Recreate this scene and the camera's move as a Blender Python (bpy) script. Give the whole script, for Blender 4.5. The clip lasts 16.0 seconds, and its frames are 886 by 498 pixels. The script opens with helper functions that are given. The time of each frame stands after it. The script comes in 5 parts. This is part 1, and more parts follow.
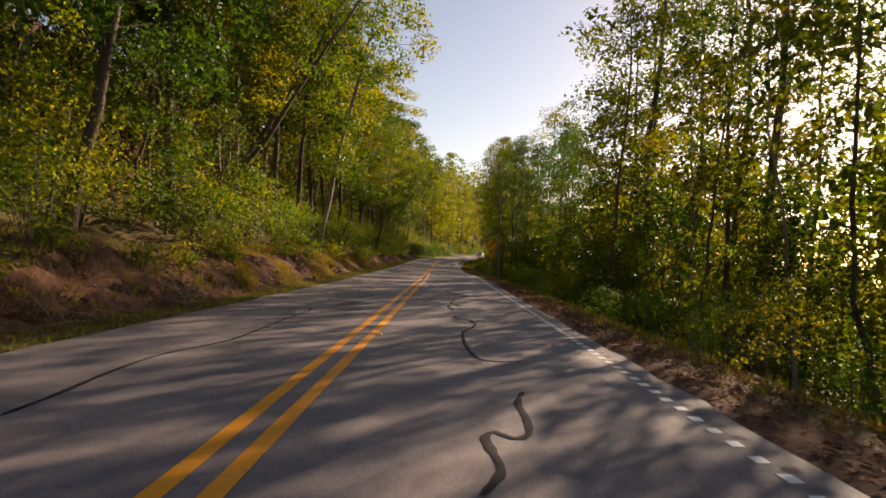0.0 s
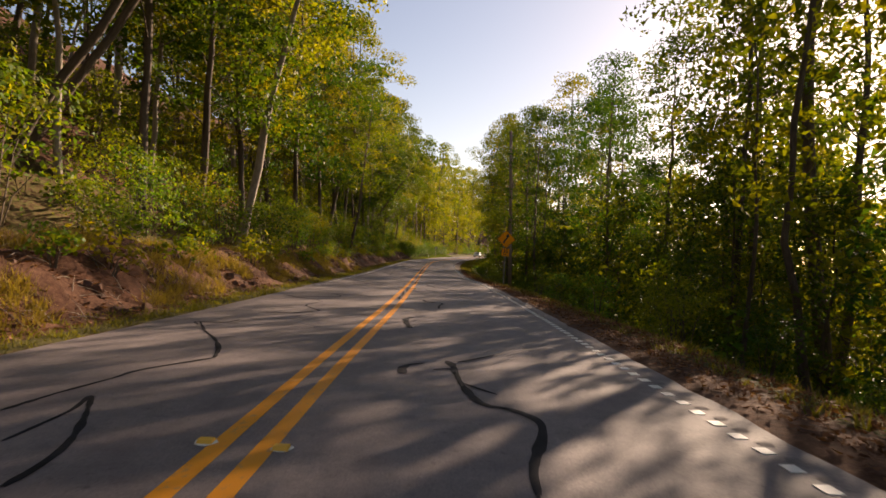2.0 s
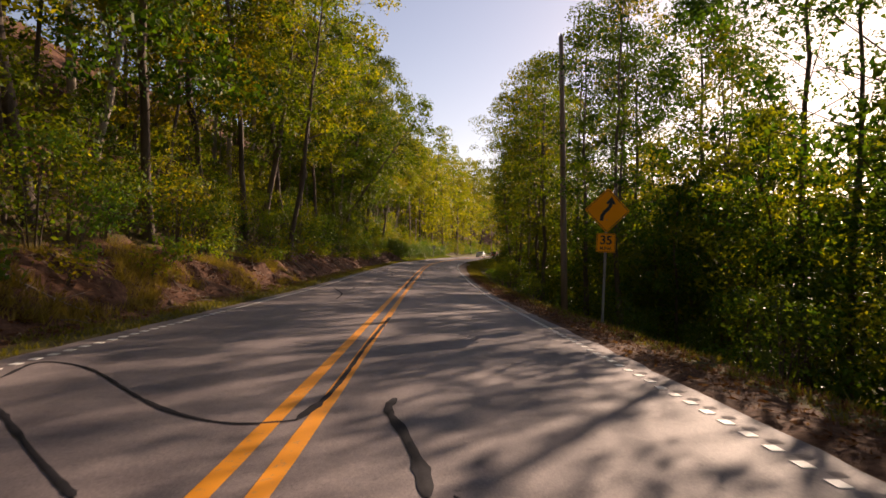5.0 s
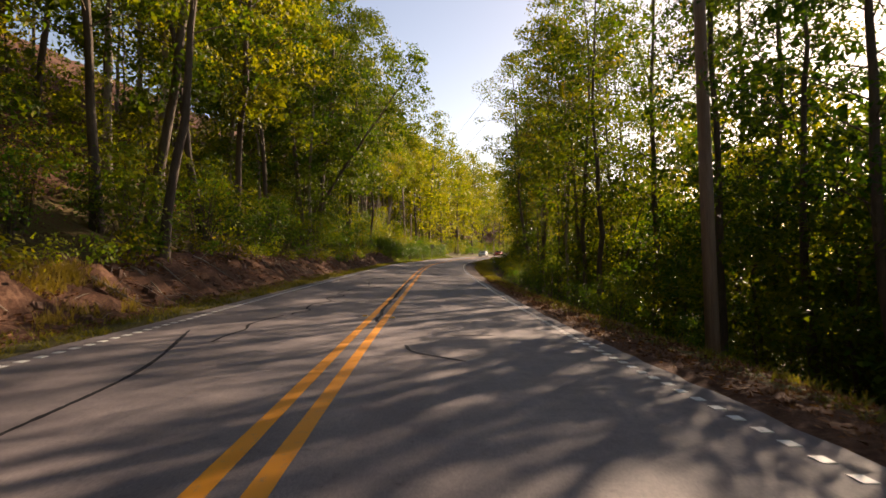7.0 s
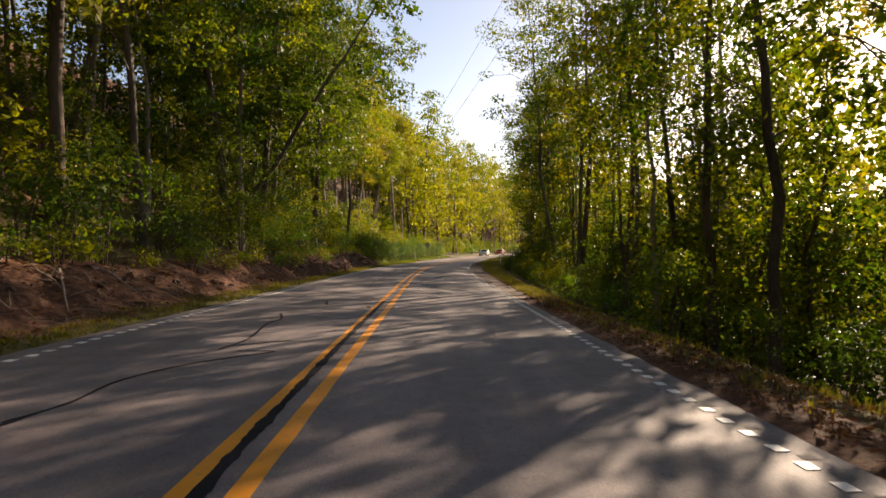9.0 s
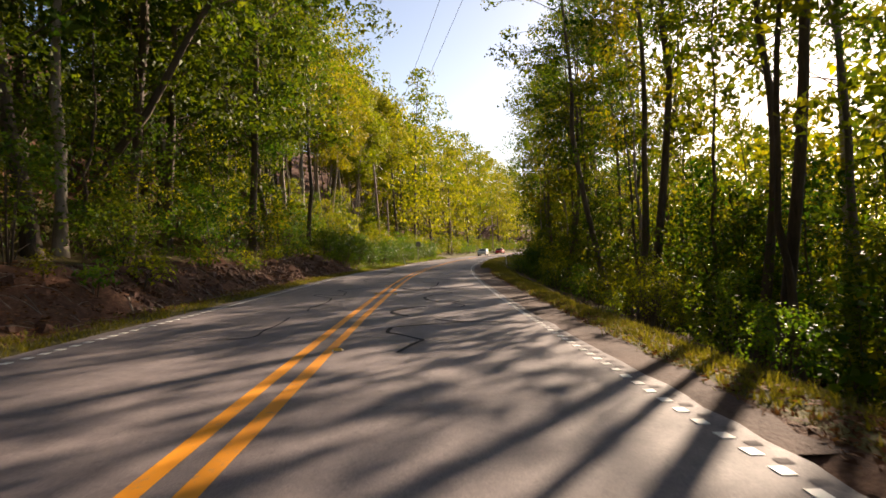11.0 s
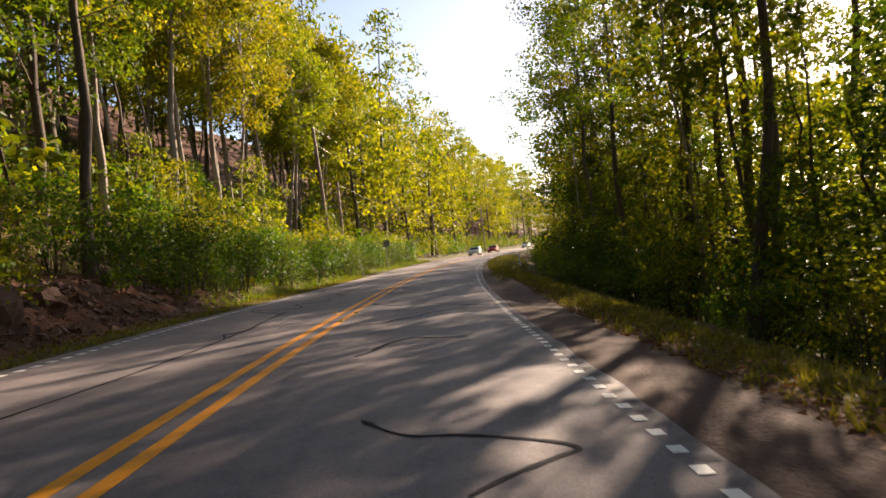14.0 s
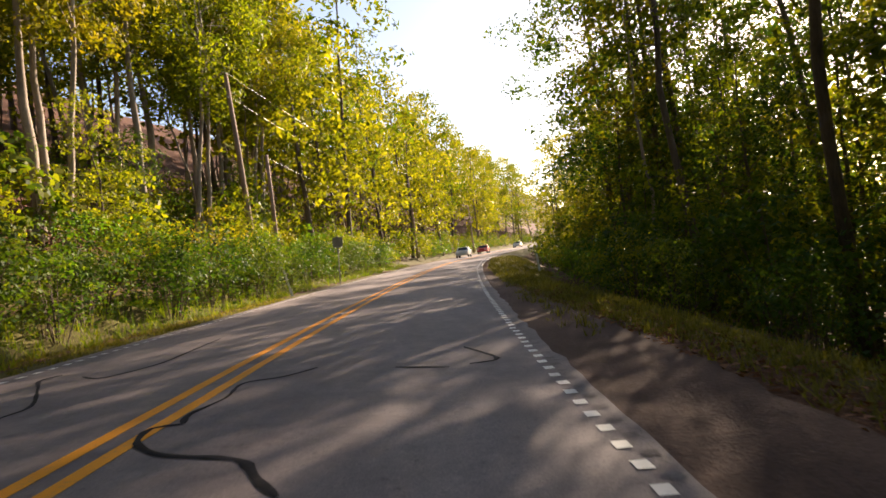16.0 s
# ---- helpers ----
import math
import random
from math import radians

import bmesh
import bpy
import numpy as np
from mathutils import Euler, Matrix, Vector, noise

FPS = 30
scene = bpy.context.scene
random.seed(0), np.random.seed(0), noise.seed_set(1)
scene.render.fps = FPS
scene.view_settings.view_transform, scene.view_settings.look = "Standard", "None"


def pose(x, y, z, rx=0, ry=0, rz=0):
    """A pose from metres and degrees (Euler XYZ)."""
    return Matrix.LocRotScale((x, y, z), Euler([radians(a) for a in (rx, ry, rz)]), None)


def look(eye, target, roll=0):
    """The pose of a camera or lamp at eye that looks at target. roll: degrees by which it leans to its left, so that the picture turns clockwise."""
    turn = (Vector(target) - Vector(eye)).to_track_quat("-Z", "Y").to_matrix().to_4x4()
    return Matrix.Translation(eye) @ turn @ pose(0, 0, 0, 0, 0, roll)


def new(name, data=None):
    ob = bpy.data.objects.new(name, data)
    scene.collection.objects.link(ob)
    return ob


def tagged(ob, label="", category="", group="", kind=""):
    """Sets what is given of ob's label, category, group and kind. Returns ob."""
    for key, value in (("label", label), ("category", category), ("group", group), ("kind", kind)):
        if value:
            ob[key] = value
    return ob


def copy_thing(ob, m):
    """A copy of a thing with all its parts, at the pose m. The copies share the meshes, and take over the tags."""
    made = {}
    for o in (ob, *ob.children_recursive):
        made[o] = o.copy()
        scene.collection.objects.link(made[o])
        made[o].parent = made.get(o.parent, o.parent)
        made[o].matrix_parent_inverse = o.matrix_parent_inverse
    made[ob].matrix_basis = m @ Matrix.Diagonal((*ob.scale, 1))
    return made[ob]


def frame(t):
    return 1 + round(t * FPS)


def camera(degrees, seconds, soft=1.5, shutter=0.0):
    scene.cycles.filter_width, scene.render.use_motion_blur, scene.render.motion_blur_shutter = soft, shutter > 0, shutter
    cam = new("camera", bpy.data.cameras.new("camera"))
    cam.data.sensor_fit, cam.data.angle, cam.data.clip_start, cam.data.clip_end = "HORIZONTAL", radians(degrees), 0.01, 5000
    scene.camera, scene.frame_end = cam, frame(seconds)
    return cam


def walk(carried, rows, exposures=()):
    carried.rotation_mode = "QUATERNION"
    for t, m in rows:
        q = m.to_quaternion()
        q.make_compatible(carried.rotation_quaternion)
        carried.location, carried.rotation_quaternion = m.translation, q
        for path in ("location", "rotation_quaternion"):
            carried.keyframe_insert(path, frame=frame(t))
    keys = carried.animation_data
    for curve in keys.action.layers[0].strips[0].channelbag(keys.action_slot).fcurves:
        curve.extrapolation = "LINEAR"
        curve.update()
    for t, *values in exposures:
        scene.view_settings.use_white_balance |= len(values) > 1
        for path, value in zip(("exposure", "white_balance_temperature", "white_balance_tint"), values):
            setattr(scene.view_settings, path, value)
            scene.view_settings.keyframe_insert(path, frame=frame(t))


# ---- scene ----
cam = camera(76.2, 16.0, soft=1.55, shutter=0.1)
# seconds, metres x y z, degrees of pitch, lean and heading
PATH = [
    (0.0, -0.000, 0.000, 1.325, 90.60, -2.80, 0.00),
    (0.5, 0.043, 3.941, 1.292, 90.59, -2.75, -0.13),
    (1.0, 0.064, 7.904, 1.275, 90.63, -2.64, -0.29),
    (1.5, 0.050, 10.631, 1.254, 90.68, -2.51, -0.42),
    (2.0, 0.021, 14.545, 1.224, 90.70, -2.34, -0.58),
    (2.5, 0.007, 17.619, 1.198, 90.75, -2.20, -0.70),
    (3.0, 0.030, 21.399, 1.202, 90.80, -2.03, -0.74),
    (3.5, 0.032, 25.106, 1.216, 90.78, -1.85, -0.74),
    (4.0, 0.014, 27.621, 1.208, 90.79, -1.66, -0.76),
    (4.5, -0.012, 31.471, 1.189, 90.80, -1.43, -0.79),
    (5.0, -0.017, 34.555, 1.172, 90.77, -1.24, -0.78),
    (7.5, -0.226, 52.203, 0.933, 90.95, 0.51, -1.09),
    (8.0, -0.204, 56.146, 0.941, 90.95, 0.77, -1.18),
    (8.5, -0.174, 60.075, 0.941, 90.96, 1.07, -1.34),
    (9.0, -0.165, 62.655, 0.946, 90.95, 1.33, -1.44),
    (11.5, 0.305, 79.786, 1.067, 91.01, 3.11, -2.26),
    (12.0, 0.434, 83.977, 1.089, 91.03, 3.67, -2.55),
    (12.5, 0.587, 87.278, 1.119, 91.06, 4.17, -2.80),
    (13.0, 0.803, 91.319, 1.169, 91.04, 4.87, -3.08),
    (13.5, 1.026, 95.185, 1.202, 91.02, 5.50, -3.38),
    (14.0, 1.218, 97.986, 1.223, 91.04, 5.91, -3.59),
    (14.5, 1.494, 101.970, 1.240, 91.04, 6.32, -3.93),
    (15.0, 1.738, 105.074, 1.260, 91.04, 6.57, -4.28),
    (15.5, 2.033, 108.962, 1.252, 91.11, 7.00, -4.70),
    (16.0, 2.406, 112.765, 1.307, 91.10, 7.23, -5.15),
]
walk(cam, [(t, pose(x, y, z, rx, ry, rz)) for t, x, y, z, rx, ry, rz in PATH],
     [(0.0, 1.1, 7600, 24), (3.5, 1.26, 7600, 28), (5.0, 1.12, 7500, 30), (7.5, 1.45, 7500, 22), (9.0, 1.5, 7300, 21), (12.5, 1.62, 7050, 21), (14.0, 1.82, 7050, 22), (16.0, 1.88, 7100, 22)])

# ---- light: a low sun ahead to the right, clear sky ----
SUN_EL, SUN_AZ = radians(20.0), radians(38.0)
world = bpy.data.worlds.new("sky")
scene.world = world
world.use_nodes = True
wn = world.node_tree
sky = wn.nodes.new("ShaderNodeTexSky")
sky.sky_type, sky.sun_disc = "NISHITA", False
sky.sun_elevation, sky.sun_rotation = SUN_EL, SUN_AZ
sky.air_density, sky.dust_density, sky.ozone_density = 1.0, 0.45, 0.0
wn.links.new(sky.outputs[0], wn.nodes["Background"].inputs[0])
wn.nodes["Background"].inputs[1].default_value = 0.07
sun = new("sun", bpy.data.lights.new("sun", "SUN"))
sun.data.energy, sun.data.angle, sun.data.color = 5.0, radians(0.6), (1.0, 0.87, 0.66)
sun_way = Vector((math.sin(SUN_AZ) * math.cos(SUN_EL), math.cos(SUN_AZ) * math.cos(SUN_EL), math.sin(SUN_EL)))
sun.matrix_world = look(sun_way * 80, (0, 0, 0))


# ---- materials ----
def material(name, rough=0.8, spec=0.3):
    m = bpy.data.materials.new(name)
    m.use_nodes = True
    b = m.node_tree.nodes["Principled BSDF"]
    b.inputs["Roughness"].default_value = rough
    b.inputs["Specular IOR Level"].default_value = spec
    return m, m.node_tree, b


def node(tree, kind, **values):
    n = tree.nodes.new("ShaderNode" + kind)
    for key, value in values.items():
        n.inputs[key.replace("_", " ")].default_value = value
    return n


def noise_tex(tree, scale, detail=4.0, rough=0.6, stretch=None, world_space=True):
    n = node(tree, "TexNoise", Scale=scale, Detail=detail, Roughness=rough)
    g = tree.nodes.new("ShaderNodeNewGeometry") if world_space else tree.nodes.new("ShaderNodeTexCoord")
    out = g.outputs["Position"] if world_space else g.outputs["Object"]
    if stretch:
        mp = tree.nodes.new("ShaderNodeMapping")
        mp.inputs["Scale"].default_value = stretch
        tree.links.new(out, mp.inputs[0])
        out = mp.outputs[0]
    tree.links.new(out, n.inputs["Vector"])
    return n.outputs["Fac"]


def ramp(tree, fac, *stops):
    r = tree.nodes.new("ShaderNodeValToRGB")
    el = r.color_ramp.elements
    while len(el) < len(stops):
        el.new(0.5)
    for e, (p, c) in zip(el, stops):
        e.position, e.color = p, (*c, 1)
    tree.links.new(fac, r.inputs[0])
    return r.outputs[0]


def mix(tree, fac, a, b, mode="MIX"):
    m = tree.nodes.new("ShaderNodeMix")
    m.data_type, m.blend_type = "RGBA", mode
    for sock, v in ((m.inputs[0], fac), (m.inputs[6], a), (m.inputs[7], b)):
        if isinstance(v, (int, float)):
            sock.default_value = v
        elif isinstance(v, tuple):
            sock.default_value = (*v, 1)
        else:
            tree.links.new(v, sock)
    return m.outputs[2]


def bump(tree, bsdf, height, strength=0.4, distance=0.02):
    b = node(tree, "Bump", Strength=strength, Distance=distance)
    tree.links.new(height, b.inputs["Height"])
    tree.links.new(b.outputs[0], bsdf.inputs["Normal"])


def grainy(name, rough, c1, c2, big=0.6, fine=40.0, bumpy=0.4, dist=0.01, world_space=True, spec=0.3, stretch=None):
    """Two colours mixed by coarse patches, broken up by a fine grain, with relief from the grain."""
    m, t, b = material(name, rough, spec)
    coarse = noise_tex(t, big, 5, 0.6, stretch, world_space)
    grain = noise_tex(t, fine, 3, 0.7, stretch, world_space)
    col = ramp(t, coarse, (0.3, c1), (0.7, c2))
    speck = ramp(t, grain, (0.3, (0.72, 0.72, 0.72)), (0.7, (1.22, 1.22, 1.22)))
    t.links.new(mix(t, 1.0, col, speck, "MULTIPLY"), b.inputs["Base Color"])
    bump(t, b, grain, bumpy, dist)
    return m


def foliage(name, dark, mid, light, glow=0.5, gloss=0.11, rough=0.52):
    """Leaves: light passes through them as well as off them; tone differs from leaf to leaf and plant to plant."""
    m, t, b = material(name, rough, gloss)
    geo = t.nodes.new("ShaderNodeNewGeometry")
    info = t.nodes.new("ShaderNodeObjectInfo")
    branch = noise_tex(t, 0.55, 2, 0.5)
    blend = node(t, "Mix")
    blend.inputs[0].default_value = 0.5
    t.links.new(geo.outputs["Random Per Island"], blend.inputs[2])
    t.links.new(branch, blend.inputs[3])
    leaf = ramp(t, blend.outputs[0], (0.15, dark), (0.48, mid), (0.85, light))
    hue = node(t, "HueSaturation")
    swing = node(t, "MapRange", To_Min=0.475, To_Max=0.53)
    t.links.new(info.outputs["Random"], swing.inputs[0])
    t.links.new(swing.outputs[0], hue.inputs["Hue"])
    t.links.new(leaf, hue.inputs["Color"])
    t.links.new(hue.outputs[0], b.inputs["Base Color"])
    tr = t.nodes.new("ShaderNodeBsdfTranslucent")
    warm = mix(t, 1.0, hue.outputs[0], (1.42, 1.40, 0.36), "MULTIPLY")
    t.links.new(warm, tr.inputs[0])
    ms = node(t, "MixShader", Fac=glow)
    t.links.new(b.outputs[0], ms.inputs[1])
    t.links.new(tr.outputs[0], ms.inputs[2])
    t.links.new(ms.outputs[0], t.nodes["Material Output"].inputs[0])
    return m


def asphalt():
    m, t, b = material("asphalt", 0.76, 0.4)
    patch = noise_tex(t, 0.35, 4, 0.6, (1.0, 0.35, 1.0))
    lane = noise_tex(t, 1.6, 5, 0.65, (1.0, 0.12, 1.0))
    grain = noise_tex(t, 70, 4, 0.75)
    col = ramp(t, patch, (0.3, (0.16, 0.132, 0.137)), (0.7, (0.232, 0.192, 0.194)))
    col = mix(t, 0.55, col, ramp(t, lane, (0.35, (0.135, 0.113, 0.118)), (0.68, (0.235, 0.2, 0.2))))
    blot = noise_tex(t, 3.2, 6, 0.75)
    col = mix(t, 1.0, col, ramp(t, blot, (0.3, (0.74, 0.72, 0.75)), (0.55, (1.0, 1.0, 1.0)), (0.75, (1.2, 1.16, 1.12))), "MULTIPLY")
    spots = noise_tex(t, 11, 3, 0.6)
    col = mix(t, 1.0, col, ramp(t, spots, (0.26, (0.66, 0.65, 0.67)), (0.38, (1.0, 1.0, 1.0)), (0.66, (1.0, 1.0, 1.0)), (0.76, (1.25, 1.2, 1.16))), "MULTIPLY")
    col = mix(t, 1.0, col, ramp(t, grain, (0.3, (0.6, 0.6, 0.6)), (0.72, (1.4, 1.37, 1.33))), "MULTIPLY")
    t.links.new(col, b.inputs["Base Color"])
    bump(t, b, grain, 0.4, 0.008)
    return m


def worn_paint(name, colour, under, worn=0.42):
    m, t, b = material(name, 0.6, 0.4)
    wear = noise_tex(t, 14, 6, 0.7)
    tone = noise_tex(t, 1.2, 3, 0.5)
    base = mix(t, 0.25, colour, ramp(t, tone, (0.3, tuple(c * 0.7 for c in colour)), (0.7, colour)))
    f = ramp(t, wear, (worn - 0.1, (0.75, 0.75, 0.75)), (worn + 0.06, (0, 0, 0)))
    t.links.new(mix(t, f, base, under), b.inputs["Base Color"])
    bump(t, b, wear, 0.2, 0.004)
    return m


def ground_material():
    """Leaf litter and red soil, going over to grass where the attribute 'cover' says so."""
    m, t, b = material("forest_ground", 0.95, 0.15)
    big = noise_tex(t, 0.5, 5, 0.65)
    litter = noise_tex(t, 9, 6, 0.75)
    fine = noise_tex(t, 38, 4, 0.7)
    soil = ramp(t, litter, (0.3, (0.03, 0.015, 0.010)), (0.48, (0.088, 0.041, 0.025)), (0.66, (0.18, 0.096, 0.06)))
    soil = mix(t, ramp(t, big, (0.4, (0, 0, 0)), (0.7, (0.6, 0.6, 0.6))), soil, (0.14, 0.06, 0.034))
    grass = ramp(t, fine, (0.3, (0.045, 0.04, 0.012)), (0.7, (0.14, 0.12, 0.038)))
    at = t.nodes.new("ShaderNodeAttribute")
    at.attribute_name = "cover"
    add = node(t, "Math")
    add.operation = "ADD"
    t.links.new(at.outputs["Fac"], add.inputs[0])
    t.links.new(litter, add.inputs[1])
    f = ramp(t, add.outputs[0], (0.85, (0, 0, 0)), (1.15, (1, 1, 1)))
    t.links.new(mix(t, f, soil, grass), b.inputs["Base Color"])
    bump(t, b, litter, 0.8, 0.05)
    return m


ASPHALT = asphalt()
GROUND = ground_material()
YELLOW = worn_paint("yellow_line_paint", (0.82, 0.30, 0.012), (0.22, 0.19, 0.17), 0.38)
WHITE = worn_paint("white_line_paint", (0.74, 0.72, 0.68), (0.16, 0.15, 0.14), 0.36)
TAR = grainy("crack_sealant", 0.8, (0.013, 0.0125, 0.015), (0.034, 0.032, 0.038), 2.0, 60, 0.3, 0.005, spec=0.08)
GROOVE = grainy("milled_asphalt", 0.95, (0.15, 0.13, 0.13), (0.22, 0.195, 0.19), 2.0, 60, 0.6, 0.01, spec=0.1)
GRAVEL = grainy("dark_gravel", 0.95, (0.062, 0.034, 0.027), (0.115, 0.067, 0.052), 0.8, 26, 0.7, 0.02)
BARK = grainy("bark", 0.9, (0.048, 0.034, 0.026), (0.15, 0.11, 0.08), 1.2, 16, 0.9, 0.03, False, stretch=(1.0, 1.0, 0.22))
BARK_PALE = grainy("pale_bark", 0.85, (0.17, 0.13, 0.10), (0.36, 0.30, 0.24), 1.0, 14, 0.7, 0.02, False, stretch=(1.0, 1.0, 0.22))
POLE_WOOD = grainy("weathered_pole_wood", 0.85, (0.18, 0.11, 0.08), (0.38, 0.28, 0.22), 1.0, 30, 0.6, 0.01, False, stretch=(3.0, 3.0, 0.1))
ROCK = grainy("rock", 0.9, (0.08, 0.036, 0.026), (0.19, 0.108, 0.076), 1.6, 14, 0.9, 0.03)
LEAF = foliage("leaf_green", (0.03, 0.06, 0.009), (0.088, 0.12, 0.013), (0.21, 0.195, 0.02), 0.54)
LEAF_GOLD = foliage("leaf_yellow_green", (0.07, 0.095, 0.010), (0.18, 0.185, 0.016), (0.32, 0.275, 0.025), 0.52)
# also stands in for shade on the left slope's edge trees
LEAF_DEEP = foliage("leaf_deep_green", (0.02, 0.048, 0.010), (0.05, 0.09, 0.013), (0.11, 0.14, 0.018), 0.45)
SHRUB_LEAF = foliage("shrub_leaf", (0.045, 0.10, 0.014), (0.10, 0.17, 0.02), (0.22, 0.24, 0.03), 0.45)
DRY_GRASS = foliage("dry_grass", (0.14, 0.11, 0.03), (0.23, 0.175, 0.05), (0.34, 0.26, 0.08), 0.4, 0.15, 0.7)
GREEN_GRASS = foliage("verge_grass", (0.07, 0.065, 0.014), (0.15, 0.13, 0.028), (0.27, 0.215, 0.05), 0.4, 0.15, 0.7)
DEAD_LEAF = foliage("fallen_leaf", (0.045, 0.018, 0.010), (0.15, 0.064, 0.034), (0.36, 0.20, 0.12), 0.2, 0.1, 0.8)


# ---- the lie of the land: s metres along the road, u metres to the right of its middle ----
def blend_line(points):
    """A smooth curve through (s, value) points."""
    xs, ys = zip(*points)
    grid = np.arange(xs[0], xs[-1] + 0.5, 0.5)
    kernel = np.hanning(21)
    flat = np.interp(grid, xs, ys)
    soft = np.convolve(np.pad(flat, 10, mode="edge"), kernel / kernel.sum(), "valid")
    return lambda s: np.interp(s, grid, soft)


road_z = blend_line([(-60, 0.05), (0, 0.05), (22, -0.05), (39, -0.08), (57, -0.26), (67, -0.21), (85, -0.04), (92, 0.03), (103, 0.17), (118, 0.28), (130, 0.42), (420, 4.2)])
road_bank = blend_line([(-60, -0.02), (22, -0.018), (39, 0.002), (57, 0.022), (67, 0.04), (92, 0.038), (110, 0.048), (125, 0.03), (420, 0.03)])
LANE = 3.4
CURVE = 0.00115


middle_x = blend_line([(-60, -1.29), (4, -1.29), (14, -1.2), (21, -1.19), (28, -1.07), (39, -1.08), (57, -1.36), (67, -1.34), (80, -1.26), (100, -1.27), (110, -1.31), (120, -1.33), (140, -1.1), (170, -0.9), (235, 1.5), (420, 5.0)])


def plan(s, u):
    """World x, y of a place beside the road."""
    bend = np.maximum(0, np.asarray(s, float) - 80)
    slope = 2 * CURVE * bend
    n = np.hypot(1, slope)
    return middle_x(s) + CURVE * bend ** 2 + u / n, s - u * slope / n


def along(x, y):
    """The s, u of a world place."""
    s = y
    for _ in range(12):
        bend = max(0, s - 80)
        m = 2 * CURVE * bend
        s += ((x - middle_x(s) - CURVE * bend ** 2) * m + (y - s)) / (1 + m * m)
    bend = max(0, s - 80)
    m = 2 * CURVE * bend
    return s, ((x - middle_x(s) - CURVE * bend ** 2) - (y - s) * m) / math.hypot(1, m)


def surface(s, u):
    return road_z(s) - road_bank(s) * u


bank_rise = blend_line([(-60, 1.0), (40, 1.05), (75, 0.9), (90, 0.8), (112, 1.0), (122, 0.5), (140, 0.35), (420, 0.6)])
shoulder_right = blend_line([(-60, 1.35), (60, 1.2), (78, 0.9), (86, 1.0), (100, 1.4), (112, 2.0), (124, 1.7), (134, 1.4), (150, 2.4), (420, 2.0)])


def land(s, u):
    """Height of the ground; arrays or numbers."""
    s, u = np.asarray(s, float), np.asarray(u, float)
    d = -u
    base = surface(s, np.clip(u, -4.4, 4.4))
    wob = 0.5 * np.sin(s * 0.31 + u * 0.13) + 0.35 * np.sin(s * 0.83 - u * 0.4 + 1.3) + 0.15 * np.sin(s * 2.1 + u * 0.9)
    foot = 4.55 + 0.18 * wob
    t = np.clip((d - foot) / 1.7, 0, 1)
    left = 0.02 * np.clip(d - 3.8, 0, 1) + bank_rise(s) * (1 + 0.22 * wob) * t * t * (3 - 2 * t)
    left += 0.24 * np.clip(d - 6.3, 0, 2.4) + 0.60 * np.clip(d - 8.7, 0, 55) + 0.15 * np.clip(d - 63.7, 0, 500)
    left += 0.25 * wob * np.clip((d - 7) / 6, 0, 1)
    rim = 3.75 + shoulder_right(s)
    r = u - rim - 0.12 * wob
    right = -0.03 * np.clip(u - 3.75, 0, 3) - 0.46 * (np.clip(r + 0.25, 0, 9) ** 2 / (np.clip(r + 0.25, 0, 9) + 0.9)) - 0.36 * np.clip(r - 9, 0, 45) + 0.05 * np.clip(r - 70, 0, 130)
    right += 0.3 * wob * np.clip((r - 1) / 5, 0, 1)
    under = np.where(np.abs(u) < 3.7, -0.10, -0.015)
    return base + np.where(u < 0, left, right) + under


def place(s, u, dz=0.0):
    x, y = plan(s, u)
    return Vector((float(x), float(y), float(land(s, u)) + dz))


def on_road(s, u, dz=0.0):
    x, y = plan(s, u)
    return Vector((float(x), float(y), float(surface(s, u)) + dz))


# ---- mesh helpers ----
def mesh_from(name, verts, faces, mats, slots=None, smooth=False):
    me = bpy.data.meshes.new(name)
    me.from_pydata([tuple(v) for v in verts], [], faces)
    for m in mats if isinstance(mats, (list, tuple)) else [mats]:
        me.materials.append(m)
    if slots is not None:
        me.polygons.foreach_set("material_index", slots)
    if smooth:
        me.polygons.foreach_set("use_smooth", [True] * len(me.polygons))
    me.update()
    return me


def part(name, bm, mat, parent, label=""):
    """Links a bmesh, or a ready mesh, as one mesh object under a thing."""
    if isinstance(bm, bmesh.types.BMesh):
        me = bpy.data.meshes.new(name)
        bm.to_mesh(me)
        bm.free()
        me.materials.append(mat)
    else:
        me = bm
    ob = new(name, me)
    ob.parent = parent
    return tagged(ob, label)


def triangles(name, tri, mat):
    """A mesh of loose triangles from an array n x 3 x 3."""
    n = len(tri)
    me = bpy.data.meshes.new(name)
    me.vertices.add(3 * n)
    me.vertices.foreach_set("co", tri.reshape(-1).astype(np.float32))
    me.loops.add(3 * n)
    me.loops.foreach_set("vertex_index", np.arange(3 * n, dtype=np.int32))
    me.polygons.add(n)
    me.polygons.foreach_set("loop_start", np.arange(0, 3 * n, 3, dtype=np.int32))
    me.materials.append(mat)
    me.update(calc_edges=True)
    return me


def box(bm, lo, hi, bevel=0.0):
    geo = bmesh.ops.create_cube(bm, size=1.0)
    c, d = (Vector(lo) + Vector(hi)) / 2, Vector(hi) - Vector(lo)
    for v in geo["verts"]:
        v.co = Vector((v.co.x * d.x, v.co.y * d.y, v.co.z * d.z)) + c
    if bevel:
        edges = {e for v in geo["verts"] for e in v.link_edges}
        bmesh.ops.bevel(bm, geom=list(edges), offset=bevel, segments=1, affect="EDGES")


